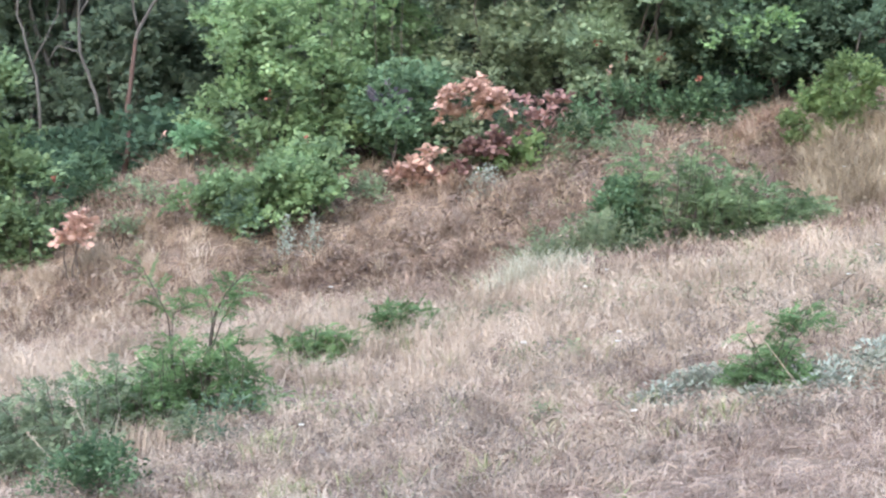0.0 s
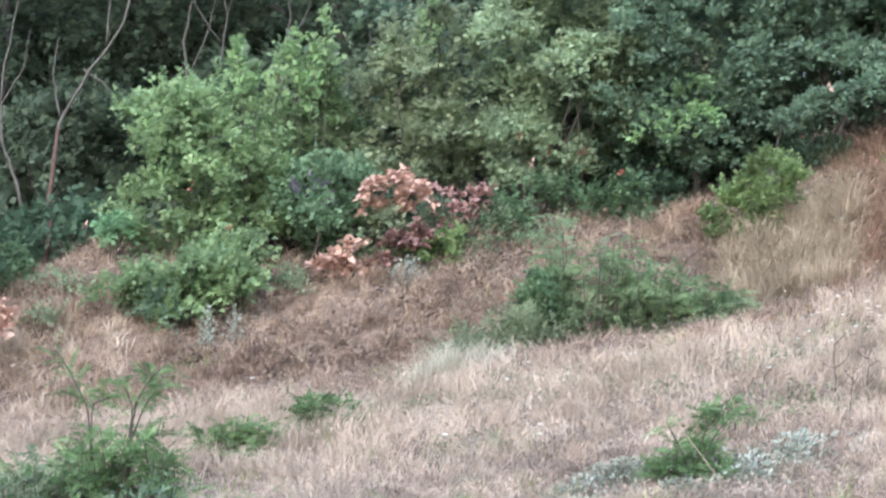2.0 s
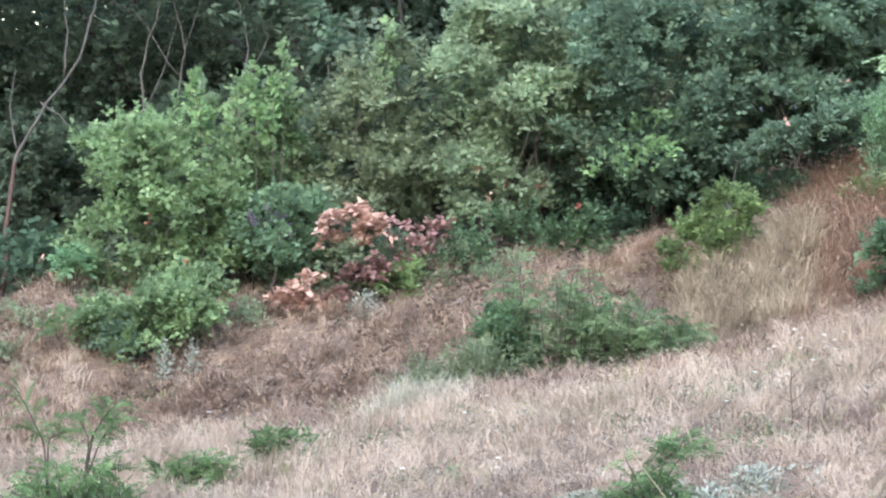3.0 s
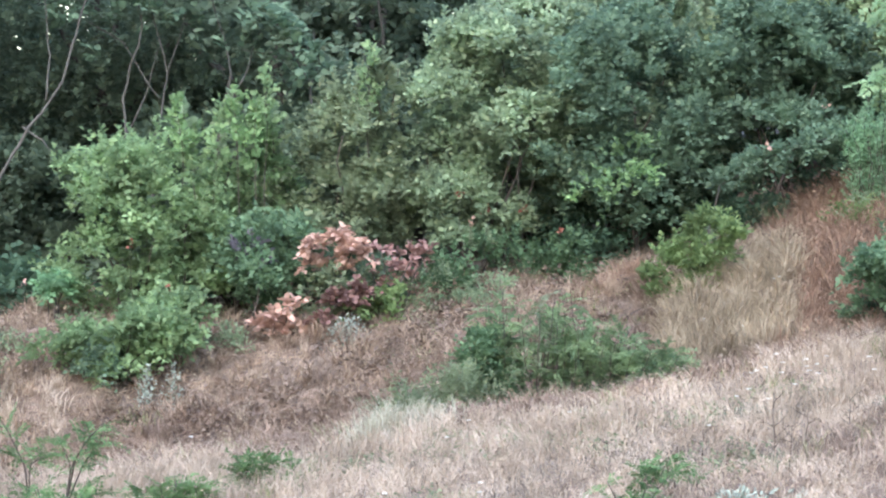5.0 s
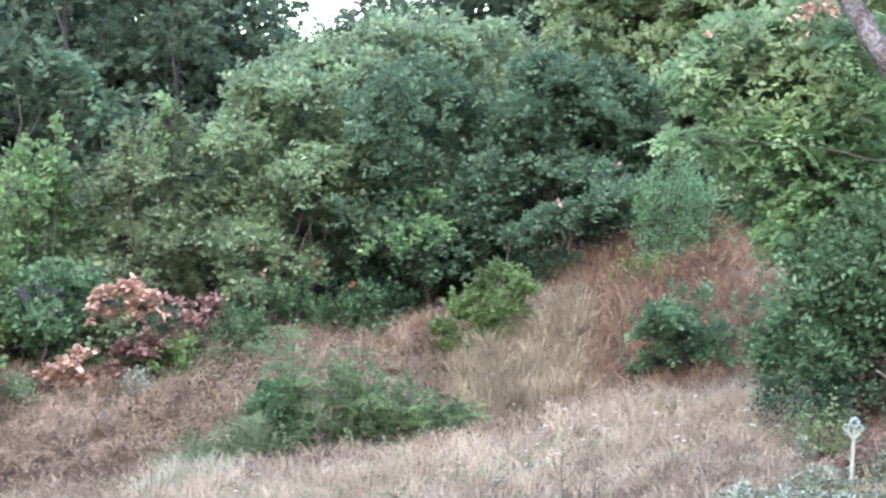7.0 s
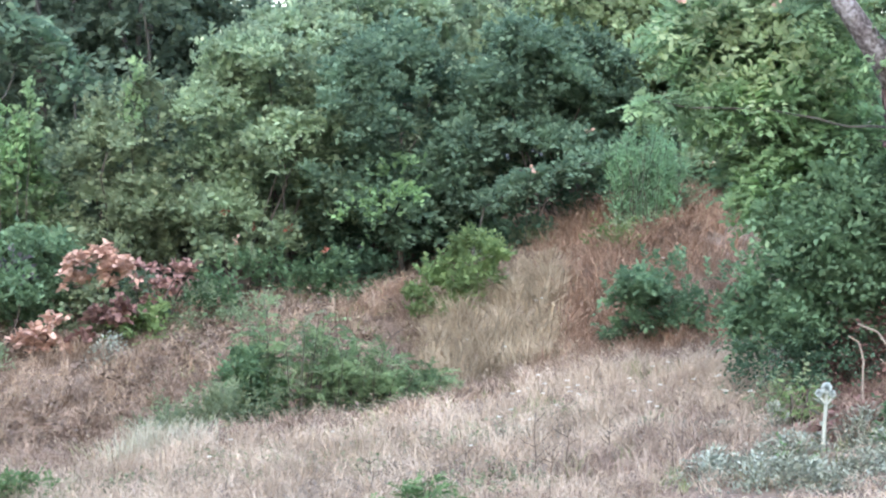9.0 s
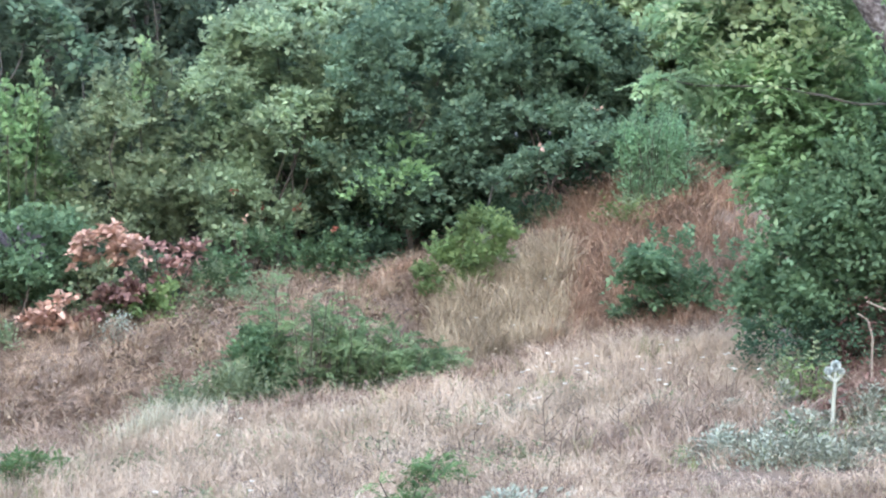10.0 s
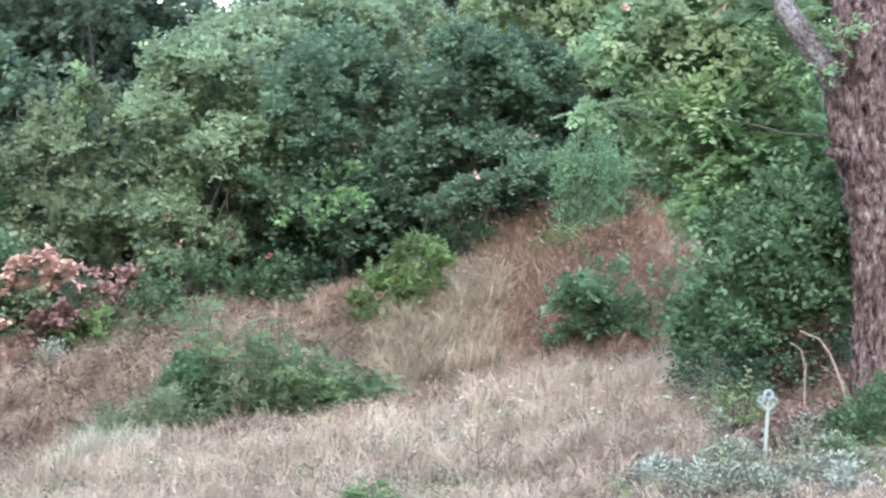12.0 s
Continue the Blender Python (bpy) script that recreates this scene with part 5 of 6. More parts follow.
# ---- the old tree and the thicket beside it
shrub("thicket_shrub", "dense green thicket at the foot of the tree", 7.75, 24.2, 2.2, 2.1, THICKET, 30, leaf=(0.088, 0.056), density=4100, ragged=0.42, deep=1.6, shoots=60, shoot_length=0.3, reach=0.22, stems=9, inner=0.7,
      lobes=[(-0.33, 1.2, 0.4, 0.3), (0.12, 1.65, 0.45, 0.3), (0.40, 1.8, 0.5, 0.3), (0.70, 1.75, 0.45, 0.32), (-0.1, 1.0, 0.42, 0.25), (0.10, 1.2, 0.55, 0.35), (0.40, 1.3, 0.5, 0.35), (0.85, 1.25, 0.4, 0.35),
             (0.12, 0.9, 0.45, 0.25), (0.45, 1.0, 0.45, 0.25), (1.00, 1.6, 0.35, 0.4), (-0.58, 0.75, 0.22, 0.25), (0.20, 1.45, 0.6, 0.3),
             (0.25, 2.05, 0.4, 0.25), (0.7, 2.15, 0.4, 0.25), (-0.15, 1.85, 0.35, 0.22), (1.0, 2.1, 0.35, 0.3), (-0.38, 0.55, 0.34, 0.25), (-0.05, 0.6, 0.4, 0.25), (0.3, 0.7, 0.4, 0.22)])
# two growths added in dark colours, standing for shade in the recess
shrub("thicket_shrub", "shade-coloured growth filling the recess under the thicket", 7.65, 24.05, 1.6, 0.8, SHADELEAF, 36, n=18, leaf=(0.06, 0.035), density=2400, ragged=0.25)
shrub("thicket_shrub", "maroon growth filling the shaded recess beside the old trunk", 8.3, 23.95, 1.2, 0.75, MAROON, 38, n=16, leaf=(0.06, 0.03), density=2000, ragged=0.25)
shrub("thicket_shrub", "dark leafy growth behind the old trunk", 8.6, 25.0, 1.5, 1.5, DEEP, 35, n=20, leaf=(0.08, 0.05), density=2600)
shrub("thicket_shrub", "yellowing leafy fringe of the thicket", 7.08, 23.1, 0.7, 0.6, OLIVE, 33, n=12, leaf=(0.065, 0.034), density=750, reach=0.22, ragged=0.4, inner=0.3)
shrub("thicket_shrub", "olive yellow weeds at the foot of the thicket", 7.15, 22.75, 0.6, 0.55, BRIGHTSHRUB, 37, n=10, leaf=(0.06, 0.03), density=1300, reach=0.16, ragged=0.3, inner=0.4)


def old_tree(seed):
    """Thick furrowed trunk with a fork, a broken stub, and a light crown hanging low over the thicket."""
    rng = np.random.default_rng(seed)
    base = np.array([8.86, 23.3, float(land(8.86, 23.3))])
    root = tagged(new("old_tree"), "old tree with a thick furrowed red-brown trunk", "tree")
    root.location = base
    way = np.array([(8.86, 23.3, 0.1), (8.84, 23.3, 1.1), (8.79, 23.3, 2.2), (8.62, 23.3, 3.0), (8.47, 23.3, 3.7), (8.52, 23.3, 4.3), (8.65, 23.4, 5.2), (8.9, 23.5, 6.6)]) - base
    tt, k = np.linspace(0, 1, 240), np.array([0, 0.15, 0.32, 0.45, 0.56, 0.65, 0.79, 1.0])
    axis = np.stack([np.interp(tt, k, way[:, i]) for i in range(3)], 1)
    for i in range(3):
        axis[:, i] = np.convolve(np.pad(axis[:, i], 15, "reflect", reflect_type="odd"), np.ones(31) / 31, "valid")
    rad = np.interp(tt, [0, 0.06, 0.2, 0.5, 0.62, 1], [0.44, 0.36, 0.32, 0.37, 0.34, 0.18])
    sides = 140
    ang = np.linspace(0, 2 * np.pi, sides, endpoint=False)
    A, Z = np.meshgrid(ang, tt * 6.5)
    around = A / (2 * np.pi) * 26
    around = np.where(around > 25, around - 26, around)
    twist = 0.5 * np.sin(Z * 2.2) + 0.35 * patchiness(A * 2, Z * 3, 1.0, 17)
    crack = np.abs(patchiness(around + 1.3 * twist, Z * 2.8, 1.0, 7) - 0.5) * 2
    cross = np.abs(patchiness(around * 0.6 + twist, Z * 9.0, 1.0, 9) - 0.5) * 2
    plate = (1 - np.exp(-(crack / 0.28) ** 2)) * (1 - 0.75 * np.exp(-(cross / 0.16) ** 2))
    crumb = patchiness(A * 22, Z * 26, 1.0, 13)
    rr = rad[:, None] * (0.81 + 0.15 * plate + 0.09 * crumb + 0.04 * np.sin(A * 3 + Z))
    # knots and rot holes on the side that faces the slope
    height = np.repeat(axis[:, 2:3], sides, 1) + base[2]
    for ka, kz, wa, wz, deep in [(4.1, 3.85, 0.1, 0.22, 0.13), (4.45, 3.75, 0.09, 0.06, 0.09), (4.5, 3.42, 0.07, 0.05, 0.16), (4.95, 2.86, 0.1, 0.04, 0.16), (4.85, 3.95, 0.08, 0.06, 0.15), (4.45, 2.87, 0.08, 0.06, 0.05), (4.6, 2.3, 0.06, 0.09, 0.05), (4.3, 1.5, 0.05, 0.1, 0.05)]:
        spot = ((A - ka) / wa) ** 2 + ((height - kz) / wz) ** 2
        rr = rr - deep * np.exp(-spot) + deep * 0.3 * np.exp(-(np.sqrt(spot) - 1.7) ** 2 * 4)
    v = np.stack([axis[:, None, 0] + rr * np.cos(A), axis[:, None, 1] + rr * np.sin(A), np.repeat(axis[:, 2:3], sides, 1)], -1).reshape(-1, 3)
    i = np.arange(239)[:, None] * sides + np.arange(sides)[None]
    j = np.arange(239)[:, None] * sides + (np.arange(sides)[None] + 1) % sides
    trunk = part("trunk", mesh_of("trunk", v, [np.stack([i, j, j + sides, i + sides], -1).reshape(-1, 4)], OLDBARK), root)
    for name, pts, r0, r1, m in [("limb", [(8.7, 23.6, 3.15), (8.42, 23.4, 3.5), (8.1, 23.15, 3.86), (7.84, 23.15, 4.2), (7.6, 23.15, 4.54), (7.3, 23.2, 5.0), (6.9, 23.3, 5.7)], 0.16, 0.08, LICHEN),
                                 ("stub", [(8.45, 23.15, 2.9), (8.22, 23.0, 2.98), (8.05, 22.95, 3.0)], 0.12, 0.03, OLDBARK),
                                 ("stub", [(8.4, 23.1, 3.0), (8.2, 22.98, 3.1), (8.1, 22.95, 3.16)], 0.06, 0.015, OLDBARK),
                                 ("limb", [(8.5, 23.5, 3.2), (8.1, 24.2, 3.25), (7.25, 24.5, 3.44), (6.5, 24.5, 3.42), (5.8, 24.5, 3.5)], 0.016, 0.005, SHADEBARK),
                                 ("limb", [(8.7, 23.4, 5.3), (9.4, 23.8, 6.0), (10.3, 24.0, 6.5)], 0.09, 0.04, REDBARK)]:
        p = np.array(pts) - base
        fine = np.concatenate([bend(p[i], p[i + 1], rng, 0.08, 6)[:-1] for i in range(len(p) - 1)] + [p[-1:]])
        tv, tf = tube(fine, np.linspace(r0, r1, len(fine)), 12, 0.07, rng)
        part(name, mesh_of(name, tv, tf, m, True), trunk, "grey lichen-covered limb" if m is LICHEN else "")
    lobes = []
    for cx, cz, r, cy in [(7.9, 3.0, 0.55, 24.8), (7.4, 3.4, 0.6, 25.0), (7.05, 3.35, 0.4, 25.0), (7.4, 3.95, 0.42, 25.3), (8.0, 3.9, 0.55, 25.0), (7.9, 4.7, 0.55, 25.2), (6.3, 3.44, 0.17, 24.7), (5.95, 3.42, 0.1, 24.5), (6.12, 3.46, 0.15, 24.6), (7.7, 2.5, 0.5, 24.9), (7.4, 2.75, 0.4, 25.2), (8.3, 2.6, 0.45, 24.9),
                          (7.75, 4.4, 0.3, 23.6), (9.5, 6.2, 0.9, 23.6), (9.0, 7.3, 1.0, 23.2), (10.3, 6.6, 0.9, 23.8), (9.9, 7.6, 0.9, 23.4), (8.15, 2.9, 0.45, 24.9), (7.75, 2.85, 0.5, 25.1), (8.4, 3.2, 0.45, 24.7), (7.5, 4.45, 0.55, 25.6), (7.9, 4.3, 0.5, 25.5),
                          (7.1, 4.55, 0.5, 25.3), (6.7, 4.3, 0.4, 25.5), (7.7, 4.75, 0.5, 25.4), (6.85, 3.95, 0.4, 25.4), (7.3, 3.6, 0.4, 24.8)]:
        lobes.append((np.array((cx, cy, cz)) - base, (r, r * 0.9, r * 0.62)))
    c, r = np.array([l[0] for l in lobes]), np.array([l[1] for l in lobes])
    share = np.minimum(r[:, 0], 0.55) ** 2
    pick = rng.choice(len(lobes), 4200, p=share / share.sum())
    d = unit(rng.normal(size=(4200, 3)))
    spot = c[pick] + d * r[pick] * (0.35 + 0.7 * rng.random((4200, 1)) ** 0.6)
    keep = patchiness(spot[:, 0], spot[:, 2], 0.28, 77) > 0.33
    v, q = fronds(spot[keep], d[keep] * np.array([1, 1, 0.5]) + rng.normal(size=(int(keep.sum()), 3)) * np.array([0.5, 0.4, 0.25]), 0.26, 6, (0.1, 0.054), rng)
    part("crown", mesh_of("crown", v, [q], LOCUST), root)
    v, q = foliage([lobes[0], lobes[2], lobes[9], lobes[1]], 70, 8, 0.09, 0.055, 0.22, rng, 0.0, inner=0.9)
    tagged(part("bright_foliage", mesh_of("bright_foliage", v, [q], YELLOWGREEN), root, "bright yellow-green young shoots"), kind="stuff")
    # pale leaves added to brighten the crown, for the hazy brightness behind it
    young = [(np.array(c) - base, (r, r, r * 0.6)) for c, r in [((7.1, 24.9, 4.5), 0.45), ((7.75, 24.9, 4.55), 0.4), ((7.3, 24.8, 4.1), 0.35), ((6.75, 25.0, 4.2), 0.35), ((7.6, 24.6, 3.7), 0.35), ((7.0, 24.8, 3.6), 0.3)]]
    v, q = foliage(young, 300, 8, 0.1, 0.056, 0.24, rng, 0.2, inner=0.8)
    tagged(part("bright_foliage", mesh_of("bright_foliage", v, [q], PALELEAF), root, "pale leaves added to brighten the upper crown"), kind="stuff")
    near = [(np.array(c) - base, (r, r, r * 0.6)) for c, r in [((8.05, 22.9, 4.05), 0.16), ((8.2, 22.9, 4.25), 0.14), ((7.95, 22.95, 3.8), 0.1)]]
    v, q = foliage(near, 26, 7, 0.085, 0.05, 0.16, rng, 0.0, inner=0.4)
    tagged(part("spray", mesh_of("spray", v, [q], LOCUST), root, "small leafy sprays before the limb"), kind="stuff")
    dead = [(np.array(c) - base, (r, r, r * 1.3)) for c, r in [((7.49, 24.3, 4.82), 0.13), ((7.42, 24.3, 4.62), 0.07), ((6.4, 24.6, 4.5), 0.05)]]
    v, q = foliage(dead, 18, 7, 0.08, 0.05, 0.09, rng, 0.0, inner=0.3)
    tagged(part("dead_foliage", mesh_of("dead_foliage", v, [q], RUST), root, "a few withered orange-brown leaves"), kind="stuff")


old_tree(31)


def dry_stalk(pts, r, seed):
    rng = np.random.default_rng(seed)
    base = np.array(pts[0], float)
    base[2] = float(land(base[0], base[1]))
    root = tagged(new("dry_stalk"), "curved pale dead stalk leaning by the trunk", "stem", "dead stalks by the old tree")
    root.location = base
    p = np.array(pts, float) - base
    p[0, 2] = -0.03
    fine = np.concatenate([bend(p[i], p[i + 1], rng, 0.05, 5)[:-1] for i in range(len(p) - 1)] + [p[-1:]])
    tv, tf = tube(fine, np.linspace(r, r * 0.4, len(fine)), 7, 0.1, rng)
    part("stem", mesh_of("stem", tv, tf, DRYSTEM, True), root)


dry_stalk([(8.32, 22.8, 0.4), (8.2, 22.8, 0.68), (8.08, 22.8, 0.96), (7.96, 22.8, 1.12), (7.75, 22.8, 1.2)], 0.022, 1)
dry_stalk([(7.83, 22.8, 0.39), (7.82, 22.8, 0.84), (7.76, 22.8, 1.02), (7.66, 22.8, 1.08)], 0.014, 2)
dry_stalk([(8.45, 22.9, 0.4), (8.25, 22.9, 0.7), (8.02, 22.9, 0.85)], 0.014, 3)

# ---- thistles and grey felted herbs
def globe_thistle(x, y, high, seed, label):
    rng = np.random.default_rng(seed)
    root = tagged(new("globe_thistle"), label, "thistle")
    root.location = (x, y, float(land(x, y)))
    p = bend((0, 0, -0.03), (0.02, 0, high * 0.9), rng, 0.05, 8)
    tv, tf = tube(p, np.linspace(0.024, 0.017, 8), 8)
    part("stem", mesh_of("stem", tv, tf, PALESTEM, True), root)
    for dx, dz, r in [(0.02, 1.0, 0.05), (-0.052, 0.925, 0.036), (0.076, 0.915, 0.034)]:
        b = bend((0.02, 0, high * 0.74), (dx, -0.01, dz * high - r), rng, 0.05, 4)
        tv, tf = tube(b, np.linspace(0.016, 0.018, 4), 7)
        stalk = part("stalk", mesh_of("stalk", tv, tf, PALESTEM, True), root)
        d = unit(rng.normal(size=(620, 3)))
        v, q = leaves(np.array((dx, -0.01, dz * high)) + d * r * 0.3, d, rng.normal(size=d.shape), r * 0.72, r * 0.5, rng)
        part("flower_head", mesh_of("flower_head", v, [q], GREYWHITE), stalk, "round greyish-white flower head")
    s = np.linspace(0.05, 0.75, 9)
    a = rng.uniform(0, 6.28, 9)
    c = np.stack([np.cos(a) * 0.012, np.sin(a) * 0.012, s * high], 1)
    v, q = leaves(c, np.stack([np.cos(a), np.sin(a), np.full(9, 0.6)], 1), np.tile([0, 0, 1.0], (9, 1)), 0.17, 0.05, rng)
    part("leaf", mesh_of("leaf", v, [q], GREYLEAF), root)


def rosette(x, y, wide, high, seed, label="grey felted herb with pale leaves in the dry grass", density=28, material=None):
    """A clump of felted leaves rising from the ground."""
    rng = np.random.default_rng(seed)
    k = int(2.1 * density * max(2, wide * 10))
    root = tagged(new("felted_herb"), label, "herb", "grey felted herbs on the slope")
    root.location = (x, y, float(land(x, y)))
    a, r = rng.uniform(0, 6.28, k), np.abs(rng.normal(size=k)) * wide * 0.36
    c = np.stack([np.cos(a) * r, np.sin(a) * r, np.zeros(k)], 1)
    c[:, 2] = land(c[:, 0] + x, c[:, 1] + y) - float(land(x, y)) + rng.random(k) ** 1.3 * high * np.exp(-(r / wide) ** 2 * 2)
    ax = np.stack([np.cos(a), np.sin(a), rng.uniform(0.0, 1.6, k)], 1) + rng.normal(size=(k, 3)) * 0.4
    v, q = leaves(c, ax, np.tile([0, 0, 1.0], (k, 1)) + rng.normal(size=(k, 3)) * 0.4, 0.052, 0.023, rng)
    tagged(part("foliage", mesh_of("foliage", v, [q], material or GREYLEAF), root), kind="stuff")
    for n in range(2):
        p = bend((rng.normal() * wide * 0.15, rng.normal() * wide * 0.15, -0.03), (rng.normal() * wide * 0.2, rng.normal() * wide * 0.2, high), rng, 0.1, 5)
        tv, tf = tube(p, np.linspace(0.004, 0.002, 5), 5)
        part("stem", mesh_of("stem", tv, tf, PALESTEM, True), root)


globe_thistle(6.98, 21.45, 0.62, 1, "tall pale grey globe thistle beside the thicket")
for k, (x, y, w, h) in enumerate([(7.5, 21.8, 0.7, 0.3), (7.45, 21.1, 0.6, 0.2), (6.75, 22.2, 0.35, 0.28), (6.45, 21.5, 0.5, 0.14), (6.1, 21.2, 0.7, 0.12),
                                  (6.4, 22.8, 0.5, 0.12), (7.1, 20.6, 0.7, 0.14), (7.6, 20.6, 0.7, 0.16), (6.6, 20.8, 0.7, 0.12), (1.87, 19.95, 0.7, 0.12), (2.3, 20.0, 0.9, 0.15), (2.62, 19.3, 0.8, 0.13), (3.2, 19.6, 1.0, 0.2), (3.55, 19.9, 0.8, 0.2), (2.9, 20.3, 0.9, 0.14),
                                  (2.1, 20.5, 0.5, 0.1), (1.7, 19.75, 0.6, 0.1), (2.2, 20.1, 0.8, 0.2), (3.7, 20.2, 0.8, 0.22), (0.9, 20.9, 0.4, 0.1), (4.6, 24.2, 1.0, 0.12), (5.4, 24.6, 0.9, 0.12), (5.9, 23.6, 0.8, 0.12)]):
    rosette(x, y, w, h * (1.5 if 6 < x < 7.45 else 1.05), 400 + k, material=FELT if x > 6 and k % 2 else PALEFELT if 1.5 < x < 3.8 and k % 3 == 0 else GREYLEAF)
rng = np.random.default_rng(470)
for k in range(15):
    x, y = rng.uniform(5.7, 7.6), rng.uniform(19.7, 21.9)
    if abs(x - 6.95) < 0.22 and y < 21.5:
        continue
    rosette(x, y, rng.uniform(0.35, 0.75), rng.uniform(0.14, 0.34), 471 + k, material=(FELT, PALEFELT, PALEFELT)[k % 3])
for k, (x, y, w, h) in enumerate([(-2.07, 31.45, 0.26, 0.52), (-1.71, 31.45, 0.24, 0.5), (0.58, 32.35, 0.46, 0.42)]):
    rosette(x, y, w, h, 430 + k, "pale grey thistle standing on the brown bank", density=34, material=PALEFELT)
for k, (x, y, w, h) in enumerate([(-4.6, 22.6, 0.9, 0.2), (-4.0, 24.0, 0.8, 0.18), (-3.4, 20.2, 0.8, 0.25), (-3.9, 21.2, 0.9, 0.3)]):
    rosette(x, y, w, h, 440 + k, "dull green weeds among the dry grass", density=22, material=OLIVE)

# ---- saplings and weeds of the open slope
frond_plant("locust_sapling", "young sapling with two feathery sprouts on dark stems", -2.2, 21.6, [(-0.6, 0.45), (-0.4, 0.75), (0.0, 0.92), (0.35, 0.8), (0.6, 0.4)], 0.6, 46, 40, HERB, per=11, length=0.3,
            sprouts=[([(-0.2, 0, -0.03), (-0.26, 0, 0.5), (-0.29, 0, 0.98), (-0.45, 0, 1.3), (-0.57, 0, 1.5)], 0.6), ([(-0.2, 0.05, -0.03), (-0.27, 0.05, 0.6), (-0.26, 0.05, 1.0), (-0.08, 0.05, 1.1)], 0.78), ([(-0.2, 0.05, -0.03), (-0.27, 0.05, 0.6), (-0.3, 0.05, 1.0), (-0.42, 0.05, 1.12)], 0.78), ([(0.05, 0, -0.03), (0.07, 0, 0.7), (0.12, 0, 1.0), (0.25, 0, 1.22), (0.42, 0, 1.4)], 0.66),
                     ([(0.05, 0.1, -0.03), (0.06, 0.1, 0.6), (0.2, 0.1, 0.98), (0.35, 0.1, 1.2)], 0.66), ([(0.05, 0.1, -0.03), (0.08, 0.1, 0.7), (0.1, 0.1, 1.0), (0.0, 0.1, 1.22)], 0.7), ([(0.0, 0.05, -0.03), (0.07, 0.05, 0.65), (0.15, 0, 1.05), (0.3, 0, 1.3)], 0.66)])
frond_plant("locust_sapling", "spreading dull green weeds in the dry grass", -3.0, 21.2, [(-1.15, 0.4), (-0.8, 0.6), (-0.4, 0.75), (0.0, 0.8), (0.4, 0.75), (0.8, 0.5), (1.0, 0.2)], 1.5, 50, 41, DULLHERB, per=8, length=0.24, ragged=0.3, leaflet=(0.05, 0.018))
frond_plant("locust_sapling", "spreading dull green weeds in the dry grass", -3.5, 20.7, [(-0.6, 0.3), (-0.2, 0.5), (0.3, 0.55), (0.7, 0.3)], 0.9, 34, 52, DULLHERB, per=8, length=0.24, ragged=0.3, leaflet=(0.055, 0.02))
shrub("herb_clump", "bluish-green weed beside the sapling", -1.87, 20.65, 0.46, 0.42, DEEP, 53, n=9, leaf=(0.07, 0.026), density=1900, rising=0.9, ragged=0.3, stems=4, stemr=0.006)
frond_plant("locust_sapling", "green sapling shoots among the dull weeds", -2.75, 21.5, [(-0.6, 0.55), (-0.2, 0.75), (0.3, 0.7), (0.6, 0.3)], 0.8, 26, 49, HERB, per=9, length=0.24, ragged=0.3)
for k, (x, y, w, h) in enumerate([(6.6, 21.2, 0.35, 0.14), (7.55, 21.0, 0.4, 0.16)]):
    shrub("herb_clump", "dark green weed among the grey herbs", x, y, w, h, HERB, 70 + k, n=8, leaf=(0.065, 0.035), density=2600, ragged=0.2, stems=4, stemr=0.008, group="green weeds by the old tree")
for k, (x, y, w, h) in enumerate([(6.7, 21.3, 0.5, 0.2), (6.35, 20.9, 0.6, 0.16), (6.9, 20.5, 0.6, 0.14), (7.35, 21.6, 0.4, 0.28)]):
    rosette(x, y, w, h, 450 + k, material=FELT)
shrub("herb_clump", "dark green weed growing by the grey herbs", 7.98, 21.4, 0.7, 0.42, BOXLEAF, 54, n=9, leaf=(0.075, 0.04), density=2600, ragged=0.3)
shrub("herb_clump", "dark green weed at the foot of the old tree", 8.45, 22.3, 0.7, 0.4, BOXLEAF, 48, n=9, leaf=(0.07, 0.04), density=3000)
shrub("herb_clump", "dark green leafy weed in the dry grass", -2.84, 19.3, 0.8, 0.42, BOXLEAF, 42, n=12, leaf=(0.06, 0.036), density=4200, ragged=0.2, deep=0.6, shoots=14, shoot_length=0.15, stems=5, stemr=0.008)
frond_plant("herb_clump", "light green weed in the dry grass", -1.24, 23.5, [(-0.4, 0.25), (-0.1, 0.42), (0.15, 0.42), (0.42, 0.25)], 0.4, 24, 43, YELLOWGREEN, per=8, length=0.2, leaflet=(0.045, 0.017))
frond_plant("herb_clump", "green weed with narrow leaves in the dry grass", -0.34, 24.1, [(-0.32, 0.3), (0.0, 0.48), (0.3, 0.36)], 0.4, 13, 44, HERB, per=7, length=0.24, leaflet=(0.055, 0.018))
frond_plant("locust_sapling", "small bright green sapling in the dry grass", 2.74, 19.8, [(-0.35, 0.2), (-0.2, 0.36), (0.0, 0.48), (0.2, 0.38), (0.32, 0.15)], 0.35, 26, 45, HERB, per=11, length=0.2, pairs=10, leaflet=(0.034, 0.014),
            sprouts=[([(0.05, 0, -0.03), (0.1, 0, 0.25), (0.2, 0, 0.45), (0.36, 0, 0.62)], 0.5), ([(0.0, 0, -0.03), (-0.08, 0, 0.25), (-0.22, 0, 0.52)], 0.5), ([(0.02, 0, -0.03), (0.05, 0, 0.3), (0.12, 0, 0.5)], 0.45)])
frond_plant("locust_sapling", "low green sapling in the dry grass", 3.3, 21.5, [(-0.3, 0.15), (0.0, 0.42), (0.3, 0.2)], 0.35, 12, 46, HERB, per=8, length=0.2, leaflet=(0.036, 0.015))

